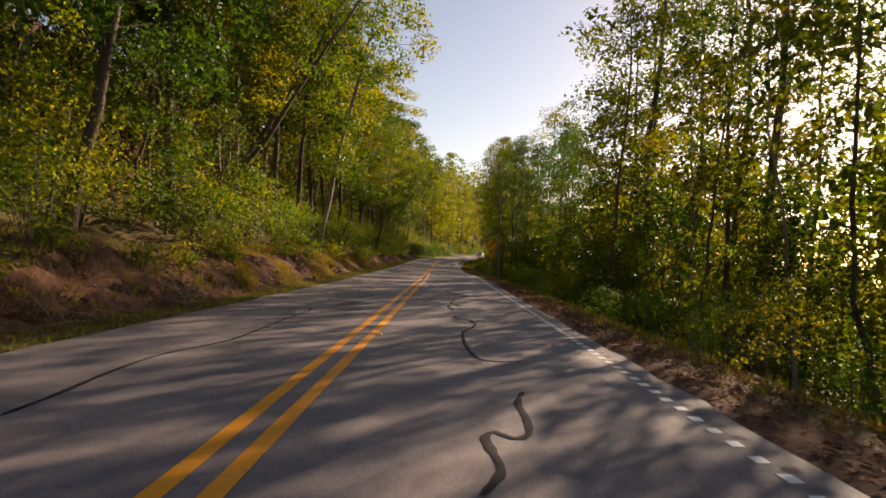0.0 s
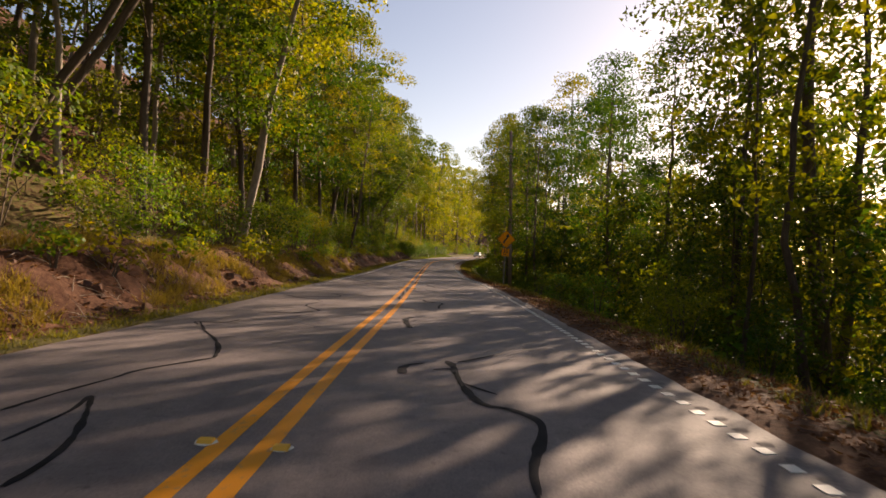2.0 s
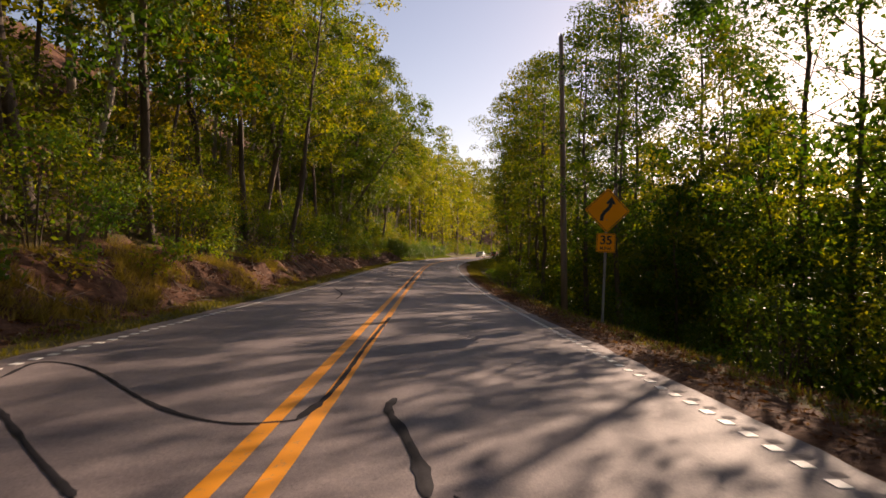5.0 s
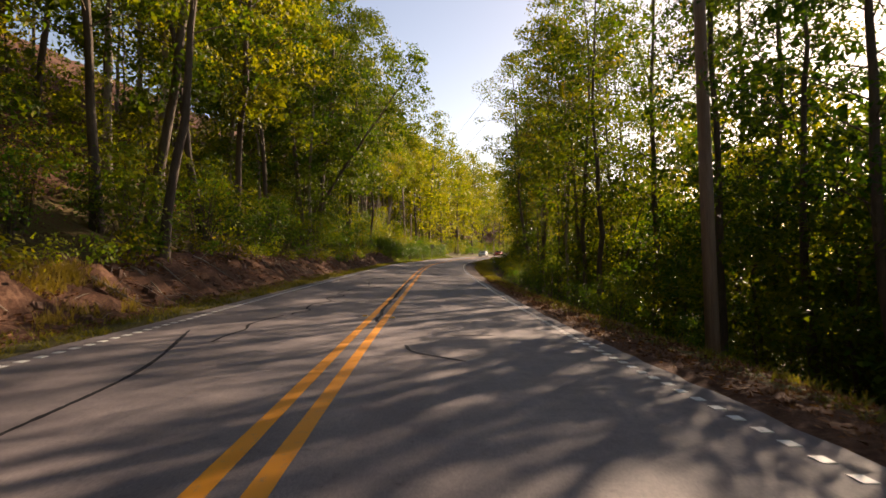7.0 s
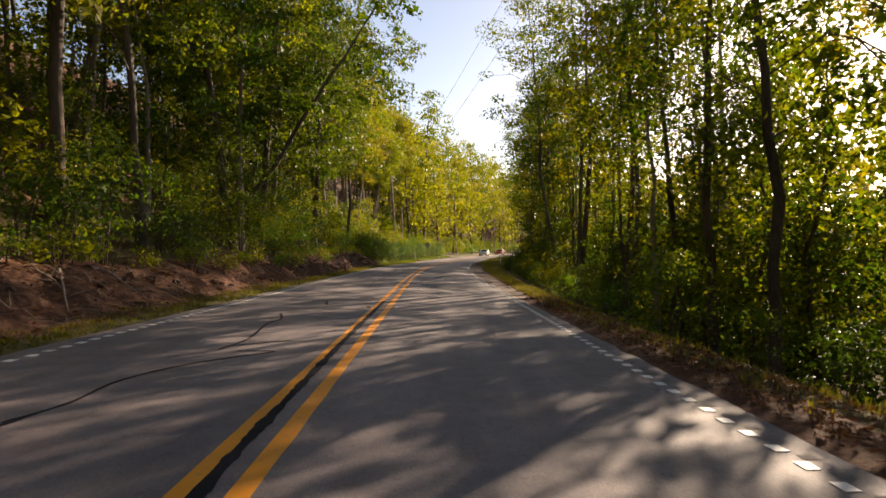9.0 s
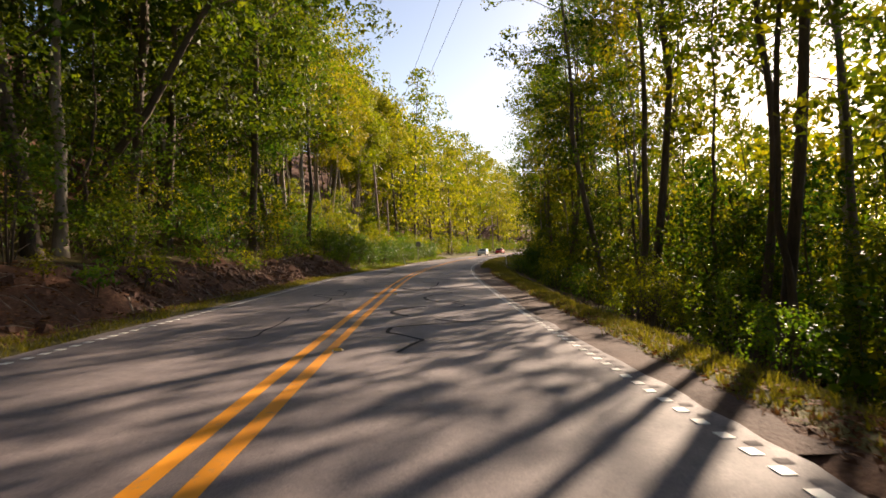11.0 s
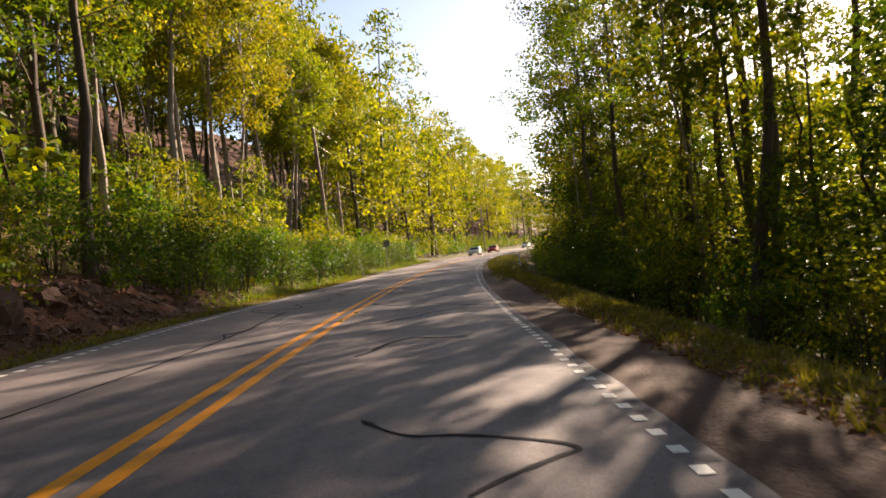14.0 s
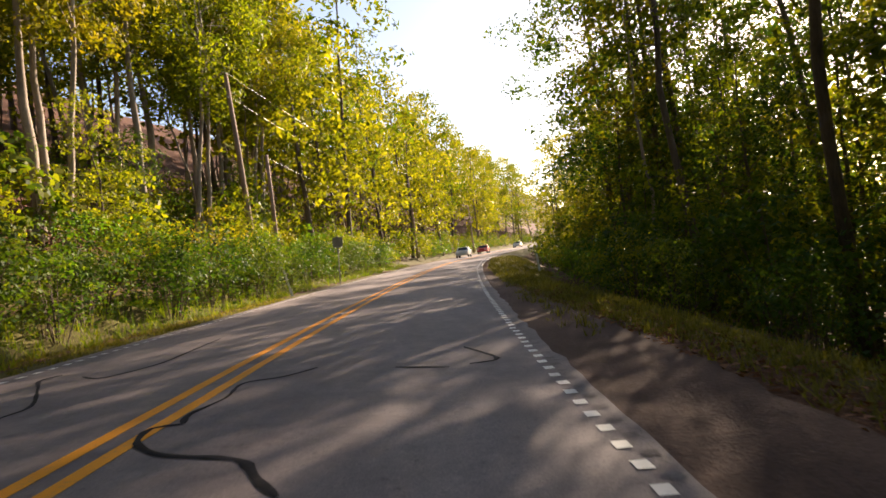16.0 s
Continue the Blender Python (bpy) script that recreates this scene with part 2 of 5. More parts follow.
def tube(points, radii, sides=7, caps=True):
    """Verts and faces of a tapered tube along points."""
    verts, faces = [], []
    pts = [Vector(p) for p in points]
    for i, p in enumerate(pts):
        way = (pts[min(i + 1, len(pts) - 1)] - pts[max(i - 1, 0)]).normalized()
        side = way.cross(Vector((0.31, 0.95, 0.05))).normalized()
        up = side.cross(way)
        for k in range(sides):
            a = 2 * math.pi * k / sides
            verts.append(p + radii[i] * (math.cos(a) * side + math.sin(a) * up))
    for i in range(len(pts) - 1):
        for k in range(sides):
            a, b = i * sides + k, i * sides + (k + 1) % sides
            faces.append((a, b, b + sides, a + sides))
    if caps:
        faces.append(tuple(range(sides))[::-1])
        faces.append(tuple(range((len(pts) - 1) * sides, len(pts) * sides)))
    return verts, faces


def tubes_mesh(name, tubes, mat):
    verts, faces = [], []
    for v, f in tubes:
        n = len(verts)
        verts += v
        faces += [tuple(i + n for i in q) for q in f]
    return mesh_from(name, verts, faces, mat, smooth=True)


# ---- ground and road ----
def build_ground():
    us = np.array([-420, -240, -150, -100, -75, -62, -52, -44, -38, -33, -29, -25, -22, -19, -16.5, -14.5, -12.8, -11.4, -10.2, -9.2, -8.4, -7.7, -7.1,
                   -6.6, -6.2, -5.8, -5.45, -5.1, -4.8, -4.5, -4.2, -3.9, -3.66, -3.5, 0, 3.5, 3.62, 3.95, 4.3, 4.7, 5.1, 5.5, 6.0, 6.5, 7.2, 8.0, 9.0, 10.2, 11.6, 13.2, 15, 18, 22, 28, 36, 50, 75, 120, 200])
    ss = np.concatenate([np.arange(-60, -8, 4.0), np.arange(-8, 150, 0.35), np.arange(150, 240, 1.5), np.arange(240, 421, 6.0)])
    S, U = np.meshgrid(ss, us, indexing="ij")
    X, Y = plan(S, U)
    Z = land(S, U)
    rough = np.array([noise.fractal(Vector((x * 0.9, y * 0.9, 0)), 0.9, 2.0, 4) for x, y in zip(X.ravel(), Y.ravel())]).reshape(X.shape)
    fine = np.array([noise.fractal(Vector((x * 2.7, y * 2.7, 7)), 0.8, 2.0, 3) for x, y in zip(X.ravel(), Y.ravel())]).reshape(X.shape)
    Z = Z + (rough * 0.2 + np.where(U < 0, 0.27, 0.05) * fine) * np.clip(np.where(U < 0, (-U - 4.5) / 0.8, (U - 3.85 - shoulder_right(S)) / 1.5), 0, 1)
    # the far rim runs out to the horizon
    X[:, -1] += 2500
    Z[:, -1] -= 60
    X[:, 0] -= 1500
    Y[-1] += 2500
    n, k = X.shape
    verts = np.stack([X, Y, Z], -1).reshape(-1, 3)
    faces = [(i * k + j, i * k + j + 1, (i + 1) * k + j + 1, (i + 1) * k + j) for i in range(n - 1) for j in range(k - 1)]
    me = mesh_from("ground", verts, faces, GROUND, smooth=True)
    cover = np.full(U.shape, 0.12)
    d = -U
    cover = np.where((d > 3.7) & (d < 4.5), 0.55, cover)
    cover = np.where((d > 4.6) & (d < 7) & (S > 116), 0.7, cover)
    cover = np.where((d >= 7) & (d < 12), 0.45, cover)
    rim = 3.75 + shoulder_right(S)
    cover = np.where((U > rim - 0.45) & (U < rim + 1.0), 0.62, cover)
    cover = np.where((U > 4.2) & (U < rim + 2.0) & (S > 128), 0.85, cover)
    cover = np.where(U > rim + 1.0, 0.4, cover)
    at = me.attributes.new("cover", "FLOAT", "POINT")
    at.data.foreach_set("value", cover.ravel().astype(np.float32))
    return tagged(new("ground", me), "forest floor with brown leaf litter, red soil and grass", "ground", kind="structure")


def ribbon(name, s0, s1, step, lo, hi, dz, mat, cols=2, skirt=0.0, jag=0.0, seed=0):
    """A strip of paving that follows the road from s0 to s1, between the offsets lo and hi (numbers or curves)."""
    rnd = np.random.RandomState(seed)
    ss = np.arange(s0, s1 + step / 2, step)
    verts, faces = [], []
    for s in ss:
        a = lo(s) if callable(lo) else lo
        b = hi(s) if callable(hi) else hi
        row = list(np.linspace(a + jag * rnd.randn() * 0.5, b + jag * rnd.randn(), cols))
        pts = [on_road(s, u, dz) for u in row]
        if skirt:
            pts = [on_road(s, row[0] - 0.04, dz - skirt)] + pts + [on_road(s, row[-1] + 0.04, dz - skirt)]
        verts += pts
    k = cols + (2 if skirt else 0)
    for i in range(len(ss) - 1):
        for j in range(k - 1):
            faces.append((i * k + j, i * k + j + 1, (i + 1) * k + j + 1, (i + 1) * k + j))
    return mesh_from(name, verts, faces, mat, smooth=not skirt)


build_ground()
road_edge = blend_line([(-60, 3.72), (70, 3.7), (84, 3.6), (105, 3.58), (130, 3.66), (420, 3.7)])
road = tagged(new("road", ribbon("road", -60, 400, 0.4, -3.72, road_edge, 0.0, ASPHALT, 9, 0.14, 0.02)), "worn grey asphalt two-lane road with sealed cracks", "road", kind="structure")
gravel_out = blend_line([(78, 4.0), (84, 4.25), (92, 4.4), (100, 4.5), (112, 4.6), (118, 4.9), (124, 4.65), (130, 4.3), (142, 3.95)])
shoulder = tagged(new("shoulder", ribbon("shoulder", 79, 142, 0.4, 3.52, gravel_out, -0.02, GRAVEL, 7, 0.12, 0.06, 3)), "dark gravel shoulder beside the road", "road shoulder", kind="structure")


# ---- road markings ----
paint_middle = blend_line([(-60, 0.02), (2, 0.01), (8, 0.045), (25, 0.025), (45, 0.04), (62, 0.045), (85, 0.04), (92, 0.03), (99, -0.005), (108, -0.035), (118, -0.03), (140, 0.0), (420, 0.0)])
for u in (-0.15, 0.15):
    tagged(new("center_line", ribbon("center_line", -60, 400, 0.5, lambda s, u=u: paint_middle(s) + u - 0.066, lambda s, u=u: paint_middle(s) + u + 0.066, 0.005, YELLOW, 2, 0.0, 0.003, 5)), "worn solid yellow centre line painted on asphalt", "road marking", "double centre line", "structure")

dash_mesh = {}


def edge_dashes(side, s0, s1, near0, near1):
    """White squares left over from an edge line between milled grooves; far ones joined in one strip."""
    pitch, length, half = 0.31, 0.125, 0.047
    rest_v, rest_f = [], []
    parent = tagged(new("edge_line", None), "broken white edge line across a milled rumble strip", "road marking", "edge lines", "structure")
    parent.location = on_road(near0, side * LANE)
    count = 0
    s = s0
    while s < s1:
        a = random.uniform(-0.012, 0.012)
        c = [(s, -half + a), (s, half + a), (s + length, half + a * 0.5), (s + length, -half + a * 0.5)]
        pts = [on_road(q, side * LANE + v, 0.006) for q, v in c]
        if near0 <= s < near1 and count < 300:
            base = on_road(s, side * LANE)
            me = mesh_from("dash", [p - base for p in pts] + [p - base - Vector((0, 0, 0.006)) for p in pts],
                           [(0, 1, 2, 3), (0, 4, 5, 1), (1, 5, 6, 2), (2, 6, 7, 3), (3, 7, 4, 0)], WHITE)
            ob = part("dash", me, WHITE, parent)
            ob.location = base - parent.location
            count += 1
        else:
            n = len(rest_v)
            rest_v += [p - parent.location for p in pts]
            rest_f.append((n, n + 1, n + 2, n + 3))
        s += pitch
    if rest_f:
        tagged(part("far_dashes", mesh_from("far_dashes", rest_v, rest_f, WHITE), WHITE, parent), kind="stuff")


def grooves(side, s0, s1):
    """The milled grooves between the white squares, just outside the line."""
    verts, faces = [], []
    s = s0
    while s < s1:
        c = [(s + 0.165, 0.055), (s + 0.165, 0.15), (s + 0.255, 0.15), (s + 0.255, 0.055)]
        n = len(verts)
        verts += [on_road(q, side * (LANE + v), 0.004) for q, v in c]
        faces.append((n, n + 1, n + 2, n + 3) if side > 0 else (n + 3, n + 2, n + 1, n))
        s += 0.31
    ob = new("rumble_strip", mesh_from("rumble_strip", verts, faces, GROOVE))
    tagged(ob, "dark milled rumble grooves along the road edge", "rumble strip", kind="stuff")


def smooth_curve(points, step=0.08):
    """Catmull-Rom through (s, u) points."""
    p = [Vector((*q, 0)) for q in points]
    p = [2 * p[0] - p[1]] + p + [2 * p[-1] - p[-2]]
    out = []
    for i in range(1, len(p) - 2):
        n = max(2, int((p[i + 1] - p[i]).length / step))
        for k in range(n):
            t = k / n
            out.append(0.5 * ((2 * p[i]) + (p[i + 1] - p[i - 1]) * t + (2 * p[i - 1] - 5 * p[i] + 4 * p[i + 1] - p[i + 2]) * t * t + (3 * p[i] - p[i - 1] - 3 * p[i + 1] + p[i + 2]) * t ** 3))
    return out + [p[-2]]


def seal(width, *points):
    """A poured strip of tar over a crack."""
    line = smooth_curve(points)
    verts, faces = [], []
    n = len(line)
    for i, p in enumerate(line):
        way = (line[min(i + 1, n - 1)] - line[max(i - 1, 0)]).normalized()
        side = Vector((way.y, -way.x, 0))
        w = max(width, 0.06) * 0.43 * (0.6 + 0.9 * abs(noise.noise(Vector((p.x * 1.7, p.y * 1.7, 3)))) + 0.7 * abs(noise.noise(Vector((p.x * 6, p.y * 6, 9))))) * (0.45 if i in (0, n - 1) else 1) + random.uniform(-0.004, 0.004)
        for k, h in ((-1, 0.0045), (0, 0.010), (1, 0.0045)):
            q = p + side * w * k
            verts.append(on_road(q.x, q.y, h))
    for i in range(n - 1):
        for j in range(2):
            faces.append((3 * i + j, 3 * i + j + 1, 3 * i + j + 4, 3 * i + j + 3))
    ob = new("crack_seal", mesh_from("crack_seal", verts, faces, TAR, smooth=True))
    return tagged(ob, "black tar strip sealing a wandering crack in the asphalt", "crack seal", "crack seals on the road", "structure")




# ---- plants ----
rng = np.random.RandomState(7)


def unit(v):
    return v / (np.linalg.norm(v, axis=1)[:, None] + 1e-9)


def leaf_triangles(centres, length, width, r, droop=0.25, normals=None):
    """One pointed leaf per centre, hanging a little; turned at random, or lying across the normals given."""
    n = len(centres)
    a = r.randn(n, 3)
    a[:, 2] -= droop
    if normals is None:
        b = unit(np.cross(a, r.randn(n, 3)))
    else:
        b = unit(np.cross(a, normals))
        a = np.cross(normals, b)
    a = unit(a)
    L = (length * (0.6 + 0.8 * r.rand(n)))[:, None]
    W = (width * (0.6 + 0.8 * r.rand(n)))[:, None]
    return np.stack([centres - a * L * 0.5 - b * W * 0.4, centres - a * L * 0.2 + b * W * 0.7, centres + a * L * 0.55], 1)


def kite_leaves(name, centres, length, width, r, mat, normals, droop=0.3):
    """Folded four-cornered leaves, for plants that stand close by."""
    n = len(centres)
    a = r.randn(n, 3)
    a[:, 2] = a[:, 2] * 0.6 - droop
    b = unit(np.cross(a, normals))
    c = normals
    a = np.cross(c, b)
    L = (length * (0.55 + 0.9 * r.rand(n)))[:, None]
    W = (width * (0.6 + 0.8 * r.rand(n)))[:, None]
    co = np.stack([centres - a * L * 0.5, centres + b * W * 0.5 + c * W * 0.16, centres + a * L * 0.5, centres - b * W * 0.5 + c * W * 0.16], 1)
    me = bpy.data.meshes.new(name)
    me.vertices.add(4 * n)
    me.vertices.foreach_set("co", co.reshape(-1).astype(np.float32))
    me.loops.add(4 * n)
    me.loops.foreach_set("vertex_index", np.arange(4 * n, dtype=np.int32))
    me.polygons.add(n)
    me.polygons.foreach_set("loop_start", np.arange(0, 4 * n, 4, dtype=np.int32))
    me.materials.append(mat)
    me.update(calc_edges=True)
    return me


def billow(centre, radius, flat, count, r, rise=0.3, stray=0.5):
    """Places and normals of leaves over one rounded bough: thick on its upper and outer side, ragged at the rim."""
    d = r.randn(count, 3)
    d[:, 2] += rise
    d = unit(d)
    far = (0.62 + 0.5 * r.rand(count) ** 0.7 + 0.18 * (r.rand(count) < 0.12))[:, None]
    pos = np.array(centre) + d * far * radius * np.array([1.0, 1.0, flat])
    return pos, unit(d * [1.0, 1.0, 1.3] + stray * r.randn(count, 3))


def make_tree(seed, height, girth, crown_from, spread, clumps, leaves, leaf, bark, green, lean=(0, 0), label="", clump=0.9, peak=0.45, limbs=2, core=12):
    """A tree at the origin: a tapered bent trunk with limbs, and a crown of leafy boughs over a darker heart of inner leaves."""
    r = np.random.RandomState(seed)
    tree = new("tree")
    n = 13
    bend = r.randn(3) * 0.35
    spine = []
    for i in range(n):
        t = i / (n - 1)
        spine.append(Vector((lean[0] * height * t + bend[0] * math.sin(t * 3.1) + bend[2] * 0.4 * math.sin(t * 6.5) + 0.05 * r.randn() * (i > 0),
                             lean[1] * height * t + bend[1] * math.sin(t * 2.6) + 0.05 * r.randn() * (i > 0), height * 0.97 * t)))
    spine[0].z = -0.6
    spine.insert(1, spine[0].lerp(spine[1], 0.36))
    n += 1
    radii = [girth * (1.55 if i == 0 else 1.22 if i == 1 else 1.0 + 0.06 * r.randn()) * (1 - 0.93 * (i / (n - 1)) ** 0.85) + 0.012 for i in range(n)]

    def stem(h):
        q = min(max(h / (height * 0.97), 0), 0.999) * (n - 2) + 1
        i = int(q)
        return spine[i].lerp(spine[min(i + 1, n - 1)], q - i)

    tubes = [tube(spine, radii, 8)]
    pos, nrm, heart = [], [], []
    for k in range(clumps):
        t = (k + r.rand()) / clumps
        h = height * (crown_from + (1 - crown_from) * t)
        prof = 0.55 + 0.45 * t / peak if t < peak else max(0.12, 1 - ((t - peak) / (1 - peak)) ** 1.8)
        rad = spread * prof * (0.3 + 0.7 * r.rand() ** 0.6)
        az = k * 2.4 + r.rand() * 1.2
        root = stem(h - 0.32 * rad - 0.25 * r.rand())
        tip = stem(h) + Vector((math.cos(az) * rad, math.sin(az) * rad, 0.12 * rad * r.randn()))
        mid = root.lerp(tip, 0.5) + Vector((r.randn() * 0.12, r.randn() * 0.12, 0.12 * rad))
        if k % limbs == 0 or (limbs < 3 and rad > 0.6 * spread):
            g = max(0.012, girth * 0.16 * (1 - 0.6 * t) * (0.5 + rad / spread))
            tubes.append(tube([root, mid, tip], [g, g * 0.65, 0.008], 3, False))
        size = clump * (0.6 + 0.75 * r.rand())
        m = max(5, int(leaves * (size / clump) ** 2 * (0.75 + 0.5 * r.rand())))
        c, d = billow(tip, size, 0.55, m, r)
        pos.append(c)
        nrm.append(d)
        if core:
            heart.append(np.array(tip) + r.randn(core, 3) * size * [0.33, 0.33, 0.17] - [0, 0, 0.12 * size])
    tri = leaf_triangles(np.concatenate(pos), leaf, leaf * 0.72, r, normals=np.concatenate(nrm))
    if core:
        tri = np.concatenate([tri, leaf_triangles(np.concatenate(heart), 0.1 + clump * 0.22, 0.1 + clump * 0.17, r)])
    part("trunk", tubes_mesh("trunk", tubes, bark), bark, tree)
    part("crown", triangles("crown", tri, green), green, tree)
    return tagged(tree, label, "tree", "roadside woods")


def make_shrub(seed, height, width, clumps, leaves, leaf, green, label, name="shrub"):
    r = np.random.RandomState(seed)
    bush = new(name)
    tubes, pos, nrm = [], [], []
    for k in range(clumps):
        az, q = r.rand() * 6.283, r.rand() ** 0.6
        h = height * (0.12 + 0.88 * r.rand() ** 0.8)
        rad = width * 0.5 * q * math.sqrt(max(0.08, 1 - (h / height) ** 2 * 0.85))
        tip = Vector((math.cos(az) * rad, math.sin(az) * rad, h))
        if k % 4 == 0:
            tubes.append(tube([Vector((tip.x * 0.12, tip.y * 0.12, -0.25)), Vector((tip.x * 0.45, tip.y * 0.45, h * 0.55)), tip], [0.02, 0.013, 0.004], 3, False))
        m = max(4, int(leaves * (0.6 + 0.8 * r.rand())))
        c, d = billow(tip, 0.36 * (height / 1.6) ** 0.5 * (0.7 + 0.6 * r.rand()), 0.6, m, r, 0.5)
        c[:, 2] = np.maximum(c[:, 2], 0.02)
        pos.append(c)
        nrm.append(unit(d + [0.5 * math.cos(az) * q, 0.5 * math.sin(az) * q, 0.2]))
    tagged(part("stem", tubes_mesh("stem", tubes, BARK), BARK, bush), kind="stuff")
    part("foliage", kite_leaves("foliage", np.concatenate(pos), leaf, leaf * 0.6, r, green, np.concatenate(nrm)), green, bush)
    return tagged(bush, label, "shrub", "roadside undergrowth")


class Stand:
    """Copies of a few model plants, set one after another; the models themselves are used first."""

    def __init__(self, models):
        self.models, self.fresh, self.i = models, set(range(len(models))), 0

    def put(self, s, u, size=1.0, dz=0.0, which=None, tilt=(0, 0), turn=None):
        k = self.i % len(self.models) if which is None else which
        self.i += 1
        spot = place(s, u, dz)
        m = Matrix.LocRotScale(spot, Euler((radians(tilt[0]), radians(tilt[1]), rng.rand() * 6.283 if turn is None else turn)), Vector((size, size, size * (0.92 + 0.16 * rng.rand()))))
        if k in self.fresh:
            self.fresh.discard(k)
            self.models[k].matrix_basis = m
            return self.models[k]
        ob = self.models[k]
        scale = ob.scale.copy()
        ob.scale = (1, 1, 1)
        made = copy_thing(ob, m)
        ob.scale = scale
        return made


class Grove:
    """Many plants gathered into one mesh, for woods too far or too thick to count."""

    def __init__(self, name, models, label, category="woods"):
        self.name, self.label, self.category, self.i = name, label, category, 0
        self.models = []
        self.mats = []
        for ob in models:
            bits = []
            for o in ob.children:
                me = o.data
                co = np.empty(3 * len(me.vertices), np.float32)
                me.vertices.foreach_get("co", co)
                li = np.empty(len(me.loops), np.int32)
                me.loops.foreach_get("vertex_index", li)
                ls = np.empty(len(me.polygons), np.int32)
                me.polygons.foreach_get("loop_start", ls)
                if me.materials[0] not in self.mats:
                    self.mats.append(me.materials[0])
                bits.append((co.reshape(-1, 3), li, ls, self.mats.index(me.materials[0])))
            self.models.append(bits)
        self.co, self.li, self.ls, self.mi, self.nv, self.nl = [], [], [], [], 0, 0

    def put(self, s, u, size=1.0, tilt=(0, 0)):
        bits = self.models[self.i % len(self.models)]
        self.i += 1
        m = np.array(Matrix.LocRotScale(place(s, u), Euler((radians(tilt[0]), radians(tilt[1]), rng.rand() * 6.283)), Vector((size, size, size * (0.9 + 0.2 * rng.rand())))))
        for co, li, ls, k in bits:
            self.co.append(co @ m[:3, :3].T + m[:3, 3])
            self.li.append(li + self.nv)
            self.ls.append(ls + self.nl)
            self.mi.append(np.full(len(ls), k, np.int32))
            self.nv += len(co)
            self.nl += len(li)

    def build(self):
        me = bpy.data.meshes.new(self.name)
        co, li, ls = np.concatenate(self.co), np.concatenate(self.li), np.concatenate(self.ls)
        me.vertices.add(len(co))
        me.vertices.foreach_set("co", co.reshape(-1).astype(np.float32))
        me.loops.add(len(li))
        me.loops.foreach_set("vertex_index", li.astype(np.int32))
        me.polygons.add(len(ls))
        me.polygons.foreach_set("loop_start", ls.astype(np.int32))
        for m in self.mats:
            me.materials.append(m)
        me.polygons.foreach_set("material_index", np.concatenate(self.mi))
        me.update(calc_edges=True)
        return tagged(new(self.name, me), self.label, self.category, kind="stuff")


def spread_out(models):
    """Model plants that serve only as patterns are used up and taken away."""
    for ob in models:
        for o in list(ob.children):
            bpy.data.objects.remove(o)
        bpy.data.objects.remove(ob)


def jit(a):
    return rng.uniform(-a, a)


TALL_LABEL = "tall slender woodland tree with a high yellow-green crown"
EDGE_LABEL = "leafy woodland-edge tree with sunlit yellow-green leaves"
RIGHT_LABEL = "dark-trunked tree with an airy green crown against the light"
tall = Stand([make_tree(11 + i, 19 + 1.5 * i, 0.17 + 0.02 * i, 0.42, 4.0, 42, 118, 0.19, BARK if i % 2 else BARK_PALE, LEAF_GOLD if i in (0, 2) else LEAF, label=TALL_LABEL, clump=0.95) for i in range(4)])
# the first edge model has darker leaves, standing in for shade
edge = Stand([make_tree(31 + i, 20 + 2 * i, 0.2, 0.26, 5.8, 74, 140, 0.18, BARK, (LEAF_DEEP, LEAF_GOLD, LEAF)[i], label=("leafy woodland-edge tree, its green leaves darkened in place of shade", EDGE_LABEL, EDGE_LABEL)[i], clump=1.0) for i in range(3)])
right = Stand([make_tree(51 + i, (18, 19, 20, 22, 21)[i], (0.16, 0.18, 0.16, 0.2, 0.18)[i], (0.28, 0.26, 0.32, 0.50, 0.46)[i], 4.2, 46, 112, 0.16, BARK, (LEAF, LEAF_DEEP, LEAF_GOLD, LEAF_DEEP, LEAF)[i], label=RIGHT_LABEL, clump=0.85, core=3) for i in range(5)])
dome = Stand([make_tree(61, 21.5, 0.24, 0.16, 5.0, 96, 120, 0.19, BARK, LEAF_DEEP, label="broad dense dark-green tree standing down the valley side", clump=1.05)])
poplar = Stand([make_tree(66, 36, 0.3, 0.62, 4.6, 34, 44, 0.24, BARK_PALE, LEAF, label="very tall thin tree with a sparse pale crown", clump=0.8, core=0, limbs=1)])
low = Stand([make_tree(91 + i, 5.2 + 1.2 * i, 0.06, 0.10, 2.0, 34, 62, 0.14, BARK, (LEAF, LEAF_DEEP, LEAF_GOLD)[i], label="leafy sapling of the understorey", clump=0.55, core=0) for i in range(3)])
bush = Stand([make_shrub(131 + i, 1.6 + 0.35 * i, 2.3 + 0.3 * i, 36, 24, 0.11, (SHRUB_LEAF, LEAF_DEEP, SHRUB_LEAF, LEAF_GOLD)[i], "dense leafy green shrub at the edge of the woods") for i in range(4)])
weed = Stand([make_shrub(151 + i, 0.65 + 0.15 * i, 1.0, 14, 16, 0.10, (SHRUB_LEAF, LEAF_GOLD)[i], "low leafy weed on the roadside bank", "weed") for i in range(2)])
thin_models = [make_tree(71 + i, 13 + 2 * i, 0.08 + 0.015 * i, 0.5, 2.0, 22, 40, 0.25, BARK_PALE if i == 1 else BARK, LEAF_GOLD if i == 1 else LEAF, clump=0.75, limbs=4, core=3) for i in range(3)]
far_models = [make_tree(111 + i, 17 + 2 * i, 0.2, 0.20, 4.7, 34, 50, 0.36, BARK, (LEAF_GOLD, LEAF_GOLD, LEAF)[i], clump=1.25, limbs=5, core=4) for i in range(3)]
